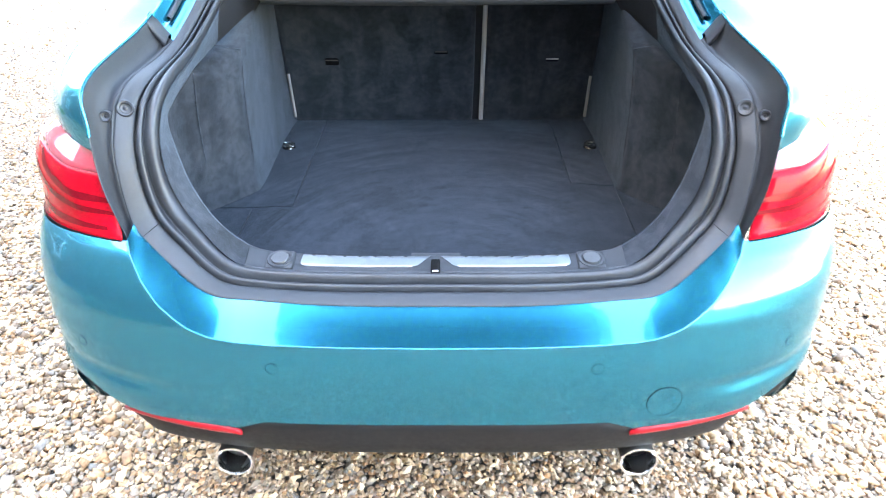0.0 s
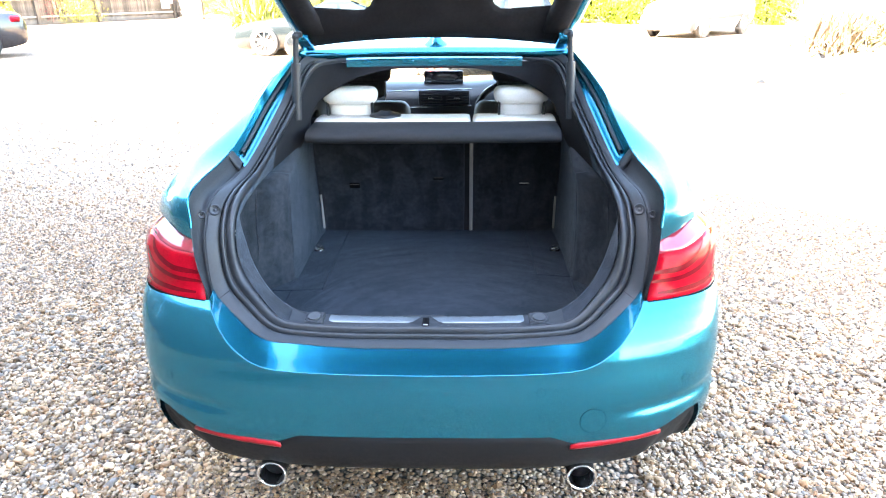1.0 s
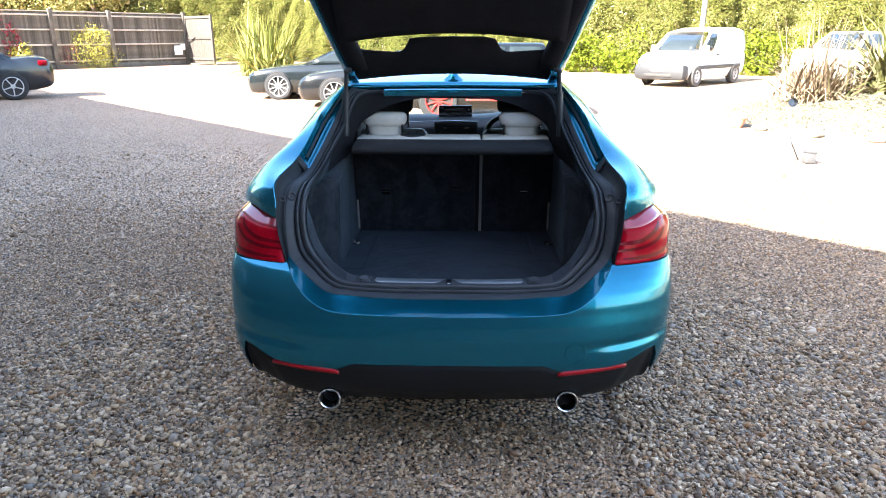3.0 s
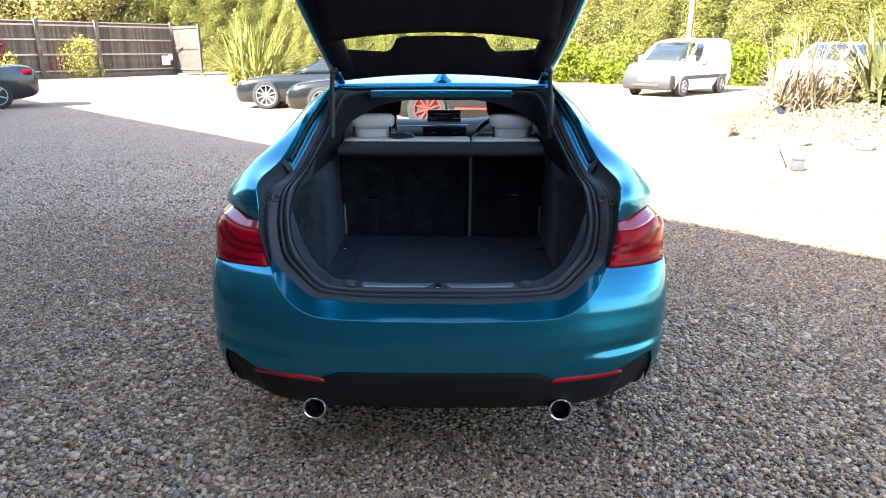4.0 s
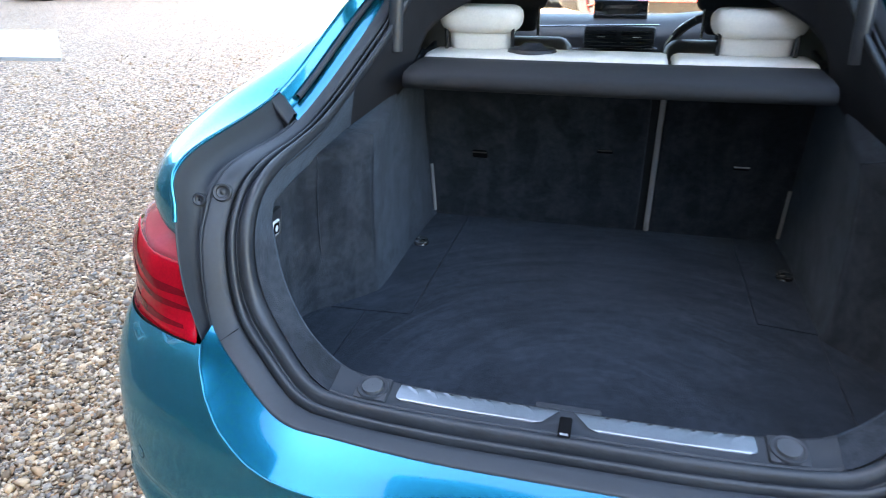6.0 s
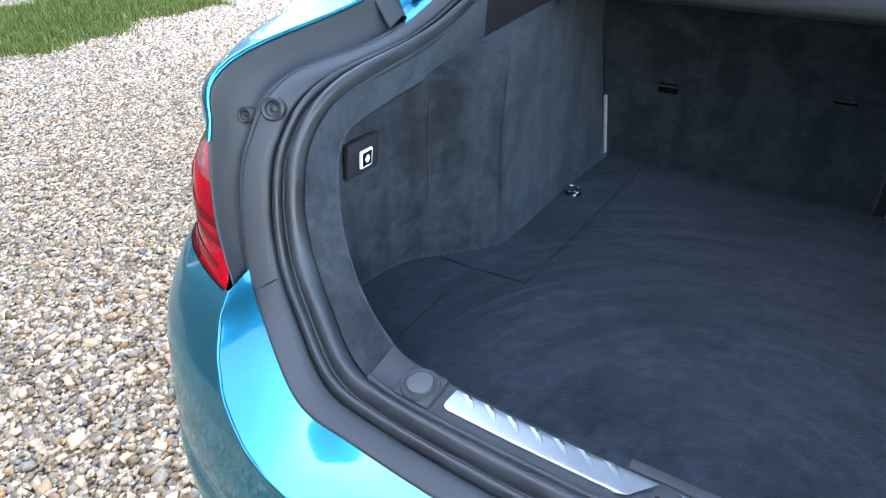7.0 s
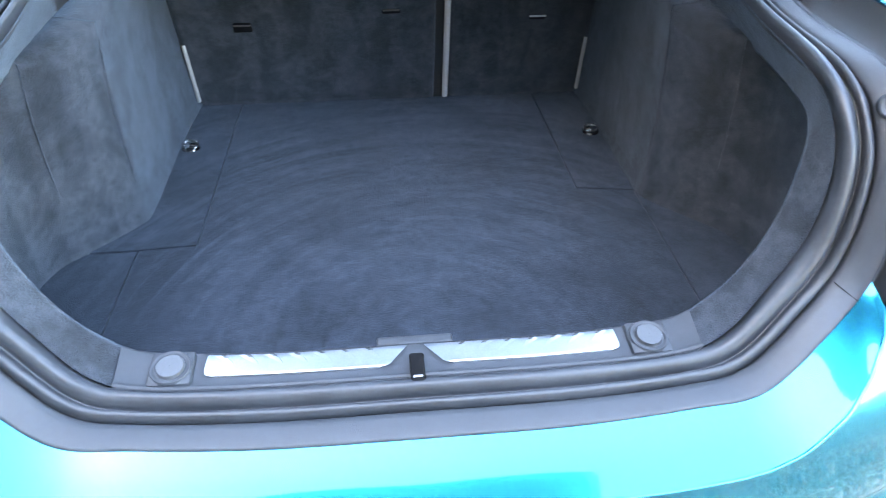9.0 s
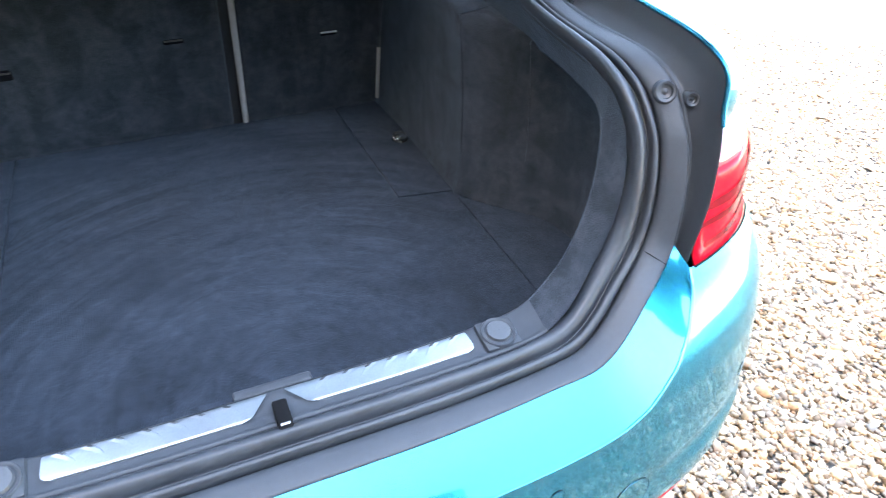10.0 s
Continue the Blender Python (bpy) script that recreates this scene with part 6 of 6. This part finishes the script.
# --- lamp head on a stand, case, pole ---
stand = thing("tripod", (4.48, 7.10, 0), "small grey folding tripod standing on the gravel", "tripod")
for k in range(3):
    a = 2 * math.pi * k / 3 + 0.5
    bm = bmesh.new()
    tube(bm, (0, 0, 0.30), (0.24 * math.cos(a), 0.24 * math.sin(a), 0.0), 0.012, 0.009, 8)
    part("leg", bm, STANDGREY, stand)
bm = bmesh.new()
tube(bm, (0, 0, 0.24), (-0.055, 0, 0.78), 0.012, seg=8)
part("column", bm, PALETRIM, stand)
bm = bmesh.new()
box(bm, (0.05, 0.04, 0.05), (0, 0, 0.32), 0.012)
part("collar", bm, STANDGREY, stand)
bm = bmesh.new()
m = Matrix.Translation((-0.06, -0.02, 0.785)) @ Matrix.Rotation(radians(80), 4, "X")
lathe(bm, [(0.001, -0.07), (0.045, -0.07), (0.060, 0.04), (0.062, 0.06), (0.050, 0.055), (0.045, 0.02), (0.001, 0.02)], m, 24)
part("lamp_head", bm, BLACKGLOSS, stand, "round black lamp head")
case = thing("case", (4.70, 6.95, 0), "small pale grey box standing on the gravel", "box")
bm = bmesh.new()
box(bm, (0.14, 0.14, 0.14), (0, 0, 0.07), 0.015)
part("shell", bm, STANDGREY, case)
bm = bmesh.new()
box(bm, (0.15, 0.15, 0.035), (0, 0, 0.155), 0.01, Matrix.Rotation(radians(6), 4, "Y"))
part("lid", bm, STANDGREY, case)
pole = thing("telegraph_pole", (10.35, 29.2, 0), "pale grey wooden telegraph pole in the hedge", "pole")
bm = bmesh.new()
tube(bm, (0, 0, -0.2), (0.16, 0, 8.0), 0.125, 0.10, 14)
part("post", bm, POLEWOOD, pole)


# --- parked vehicles: a lofted shell, glasshouse, wheels, lamps ---
def shell_rows(profile, width, n=10):
    """profile: rows of (y, sill, belt, narrowing); cross-sections of a lower body from nose to tail."""
    rows = []
    for y, lo, hi, k in profile:
        w = width / 2 * k
        half = [(w * 0.86, lo), (w * 0.97, lo + (hi - lo) * 0.2), (w, lo + (hi - lo) * 0.5), (w * 0.98, lo + (hi - lo) * 0.8), (w * 0.93, hi - 0.02), (w * 0.85, hi), (w * 0.45, hi + 0.025), (0, hi + 0.03)]
        rows.append([Vector((x, y, z)) for x, z in half] + [Vector((-x, y, z)) for x, z in half[-2::-1]])
    return rows


def parked(name, at, turn, label, paint, width, body, house, wheels, wr, rim_mat, rim_r, lamps=(), cat="car", spokes=10, windows=((0.06, 0.50), (0.54, 0.94)), roof_drop=0.0, screen=(0.08, 0.5, 0.93), tyre=None):
    t = thing(name, at, label, cat)
    t.rotation_euler.z = radians(turn)
    rows = [spline(r, 2) for r in zip(*[spline(c, 4) for c in zip(*shell_rows(body, width))])]
    rows = [list(c) for c in zip(*rows)]
    v, f = grid([list(r) for r in zip(*rows)])
    sh = mesh_part("body", v, f, paint, t)
    # end caps
    n = len(rows[0])
    for row, nm in ((list(zip(*rows))[0], "nose_panel"), (list(zip(*rows))[-1], "tail_panel")):
        c = sum((Vector(p) for p in row), Vector()) / len(row)
        mesh_part(nm, [*row, c], [(i, (i + 1) % len(row), len(row)) for i in range(len(row))], paint, t)
    # glasshouse: (y at belt front, y at roof front, y at roof rear, y at belt rear, belt z, roof z)
    y0, y1, y2, y3, zb, zr, wb, wt = house
    base = [(wb, zb), (wb * 0.97, zb + (zr - zb) * 0.4), (wt, zr - 0.05), (wt * 0.8, zr - 0.005), (0, zr)]
    rows = []
    for k in range(13):
        f_ = k / 12
        r = []
        for x, z in base:
            g = (z - zb) / (zr - zb)
            ya, yb = y0 + (y1 - y0) * g, y3 + (y2 - y3) * g
            r.append(Vector((x, ya + (yb - ya) * f_, z - roof_drop * g * (max(0.0, 0.45 - f_) / 0.45) ** 2 - roof_drop * 0.5 * g * (max(0.0, f_ - 0.8) / 0.2) ** 2)))
        rows.append(r + [Vector((-q.x, q.y, q.z)) for q in r[-2::-1]])
    mesh_part("cabin", *grid(rows), paint, t, solid=0.01)
    rows_t = list(zip(*rows))
    for s, (i0, i1) in ((1, (0, 2)), (-1, (8, 6))):
        for a0, a1 in windows:
            i_m = (i0 + i1) // 2
            levels = ((i0, i_m, 0.15), (i0, i_m, 0.6), (i_m, i1, 0.0), (i_m, i1, 0.5), (i_m, i1, 0.92))
            g = [[rows[0][p0].lerp(rows[0][p1], h).lerp(rows[-1][p0].lerp(rows[-1][p1], h), a0 + (a1 - a0) * j / 6) + Vector((s * 0.014, 0, 0.004)) for j in range(7)] for p0, p1, h in levels]
            mesh_part("side_window", *grid(g), CARGLASS, t, solid=0.006)
    for end, d in ((rows[0], 1), (rows[-1], -1)):
        lo, hi = (end[0], end[8]), (end[2], end[6])
        dy = -0.012 if (d > 0) == (y0 < y3) else 0.012
        g = [[lo[0].lerp(hi[0], h).lerp(lo[1].lerp(hi[1], h), j / 8) + Vector((0, dy * 2, 0.01)) for j in range(1, 8)] for h in (screen if d > 0 else (0.08, 0.5, 0.93))]
        mesh_part("windscreen" if d > 0 else "rear_window", *grid(g), CARGLASS, t, solid=0.006)
    for y in wheels:
        for x in (-1, 1):
            # black disc on the uncut body, painting the arch's shadow round the tyre
            bm = bmesh.new()
            m = Matrix.Translation((x * (width / 2 - 0.02), y, wr)) @ Matrix.Rotation(x * math.pi / 2, 4, "Y")
            lathe(bm, [(wr + 0.026, -0.05), (wr + 0.030, 0.010), (wr + 0.022, 0.016), (wr + 0.016, 0.008), (0.05, 0.006)], m, 36)
            part("wheel_arch", bm, SOOT_SHADE, t)
            wheel(t, x * (width / 2 - 0.07), y, wr, rim_mat, spokes=spokes, rim_r=rim_r, width=0.22, tyre=tyre)
    for nm, size, p, mat, lab in lamps:
        bm = bmesh.new()
        box(bm, size, p, min(size) * 0.3, segments=2)
        part(nm, bm, mat, t, lab)
    return t


SALOON = [(-2.4, 0.45, 0.70, 0.66), (-2.32, 0.25, 0.78, 0.86), (-2.0, 0.2, 0.86, 0.97), (-1.2, 0.2, 0.95, 1.0), (0, 0.2, 0.98, 1.0), (1.2, 0.2, 1.04, 1.0), (1.9, 0.22, 1.10, 0.97), (2.2, 0.26, 1.10, 0.92), (2.40, 0.31, 1.05, 0.87), (2.50, 0.38, 0.93, 0.80), (2.55, 0.46, 0.76, 0.70)]
parked("saloon_car", (-13.99, 16.39, 0), -58, "dark grey metallic saloon car parked on the gravel", GREYPAINT, 1.86, SALOON, (-1.0, -0.25, 0.95, 1.75, 0.96, 1.46, 0.80, 0.58), (-1.35, 1.52), 0.345, SILVERRIM, 0.26,
       [("tail_light", (0.40, 0.24, 0.15), (s * 0.67, 2.31, 0.95), DARKRED, "dark red tail light") for s in (-1, 1)] + [("bumper_strip", (1.5, 0.08, 0.06), (0, 2.40, 0.42), SOOT_SHADE, "dark lower bumper")], spokes=5)
COUPE = [(-2.32, 0.32, 0.52, 0.62), (-2.2, 0.18, 0.66, 0.84), (-1.9, 0.16, 0.77, 0.96), (-1.2, 0.16, 0.86, 1.0), (-0.4, 0.16, 0.90, 1.0), (0.6, 0.16, 0.92, 1.0), (1.4, 0.18, 0.95, 1.02), (2.0, 0.22, 0.92, 0.95), (2.28, 0.4, 0.82, 0.78)]
parked("sports_car", (-3.62, 17.6, 0), -86, "dark grey-green sports coupe parked on sunlit gravel", GREENPAINT, 1.88, COUPE, (-0.75, 0.15, 0.75, 1.9, 0.90, 1.30, 0.78, 0.54), (-1.42, 1.36), 0.35, SILVERRIM, 0.27,
       [("headlamp", (0.20, 0.42, 0.10), (s * 0.76, -1.86, 0.68), HEADLIGHT, "clear headlamp") for s in (-1, 1)] + [("grille", (0.9, 0.10, 0.22), (0, -2.27, 0.42), SOOT_SHADE, "dark grille")], spokes=10)
parked("sports_car", (-1.72, 15.4, 0), -84, "black sports coupe parked beside another coupe", BLACKPAINT, 1.9, COUPE, (-0.75, 0.15, 0.75, 1.9, 0.90, 1.30, 0.78, 0.54), (-1.42, 1.36), 0.345, SILVERRIM, 0.26,
       [("headlamp", (0.24, 0.40, 0.12), (s * 0.74, -1.88, 0.66), HEADLIGHT, "clear headlamp") for s in (-1, 1)] + [("grille", (1.1, 0.10, 0.20), (0, -2.27, 0.36), SOOT_SHADE, "dark grille")], spokes=9)
VAN = [(-2.22, 0.40, 0.80, 0.80), (-2.14, 0.28, 0.92, 0.92), (-1.9, 0.25, 1.02, 0.98), (-1.3, 0.25, 1.12, 1.0), (0, 0.25, 1.15, 1.0), (1.5, 0.25, 1.15, 1.0), (2.15, 0.28, 1.15, 0.98), (2.22, 0.35, 1.10, 0.95)]
DUSTYTYRE = material("dusty_tyre", (0.06, 0.058, 0.054), rough=0.9, vary=0.2, scale=20)
VANPAINT = material("white_van_paint_aged", (0.56, 0.555, 0.54), rough=0.4, coat=0.4, vary=0.05, scale=2)
van = parked("van", (8.2, 23.2, 0), 135, "white panel van with grey bumpers parked by the hedge", VANPAINT, 1.86, [(-y, a, b, c) for y, a, b, c in VAN], (1.32, 0.42, -2.15, -2.2, 1.10, 1.92, 0.90, 0.78), (1.42, -1.42), 0.335, SILVERRIM, 0.2,
       [("front_bumper", (1.86, 0.44, 0.52), (0, 2.10, 0.48), GREYPLASTIC, "grey plastic bumper"), ("grille", (1.0, 0.05, 0.10), (0, 2.312, 0.38), SOOT_SHADE, "dark grille"), ("number_plate", (0.52, 0.03, 0.12), (0, 2.325, 0.57), WHITEPAINT, "blank white plate")]
       + [("headlamp", (0.34, 0.22, 0.20), (s * 0.70, 2.06, 0.80), HEADLIGHT, "clear headlamp") for s in (-1, 1)]
       + [("side_moulding", (0.03, 3.2, 0.12), (s * 0.935, -0.2, 0.62), GREYPLASTIC, "grey side moulding") for s in (-1, 1)]
       + [("door_mirror", (0.16, 0.12, 0.22), (s * 0.99, 1.0, 1.22), WHITEPAINT, "white door mirror") for s in (-1, 1)]
       + [("door_handle", (0.03, 0.16, 0.05), (s * 0.945, 0.05, 1.02), GREYPLASTIC, "dark door handle") for s in (-1, 1)]
       + [("door_line", (0.012, 0.014, 0.62), (s * 0.932, y, 0.88), SOOT_SHADE, "dark door joint") for s in (-1, 1) for y in (-0.12, 1.12)]
       + [("wiper", (0.62, 0.03, 0.02), (x, 1.33, 1.165), SOOT_SHADE, "black wiper") for x in (-0.36, 0.34)], cat="van", spokes=6, windows=((0.05, 0.25),), roof_drop=0.13, screen=(0.10, 0.5, 0.86), tyre=DUSTYTYRE)
parked("estate_car", (14.1, 23.6, 0), 120, "pale silver people carrier behind the flax", WHITEPAINT, 1.85, [(y, a, b + 0.08, c) for y, a, b, c in SALOON][::-1], (1.6, 0.6, -1.9, -2.3, 1.02, 1.78, 0.84, 0.66), (1.4, -1.4), 0.34, SILVERRIM, 0.22,
       [("headlamp", (0.3, 0.2, 0.16), (s * 0.7, 2.2, 0.8), HEADLIGHT, "clear headlamp") for s in (-1, 1)])
SUV = [(-1.72, 0.45, 0.86, 0.72), (-1.64, 0.28, 0.96, 0.9), (-1.3, 0.2, 1.02, 0.98), (-0.6, 0.2, 1.05, 1.0), (0.6, 0.2, 1.08, 1.0), (1.2, 0.22, 1.08, 0.98), (1.46, 0.35, 1.0, 0.86), (1.52, 0.5, 0.9, 0.74)]
parked("off_roader", (0.50, 12.75, 0), -90, "small black off-road car with red alloy wheels parked ahead", BLACKPAINT, 1.8, SUV, (-0.7, -0.3, 1.15, 1.42, 1.06, 1.5, 0.78, 0.66), (-0.95, 1.12), 0.385, REDPAINT, 0.275,
       [("sill_stripe", (0.02, 1.1, 0.035), (s * 0.915, 0.15, 0.40), REDPAINT, "red sill stripe") for s in (-1, 1)] + [("front_bumper", (1.7, 0.40, 0.36), (0, -1.58, 0.58), SILVERRIM, "silver front bumper")] + [("headlamp", (0.2, 0.2, 0.16), (s * 0.7, -1.6, 0.80), HEADLIGHT, "clear headlamp") for s in (-1, 1)], spokes=10)

# --- an unseen house added behind, whose roof edge throws the shade over the drive ---
house = thing("house", (-7.636, 2.828, 0), "unseen two-storey dark timber-clad house, added to shade the drive", "house")
house.rotation_euler.z = radians(-45)
bm = bmesh.new()
box(bm, (52, 7, 5.75), (0, -3.5, 2.875))
part("wall", bm, material("dark_timber_cladding", (0.09, 0.08, 0.07), rough=0.9, vary=0.12, scale=2, bump=0.3, bump_scale=20), house)
for x, z in [(-21 + 6 * k, h) for k in range(8) for h in (1.6, 4.3)]:
    wb = bmesh.new()
    box(wb, (1.5, 0.10, 1.3), (x, 0.01, z), 0.01)
    wf = part("window", wb, WHITEPAINT, house, "white framed window")
    wp = bmesh.new()
    box(wp, (1.34, 0.02, 1.14), (x, 0.065, z), 0.004)
    part("pane", wp, CARGLASS, wf, "dark pane")
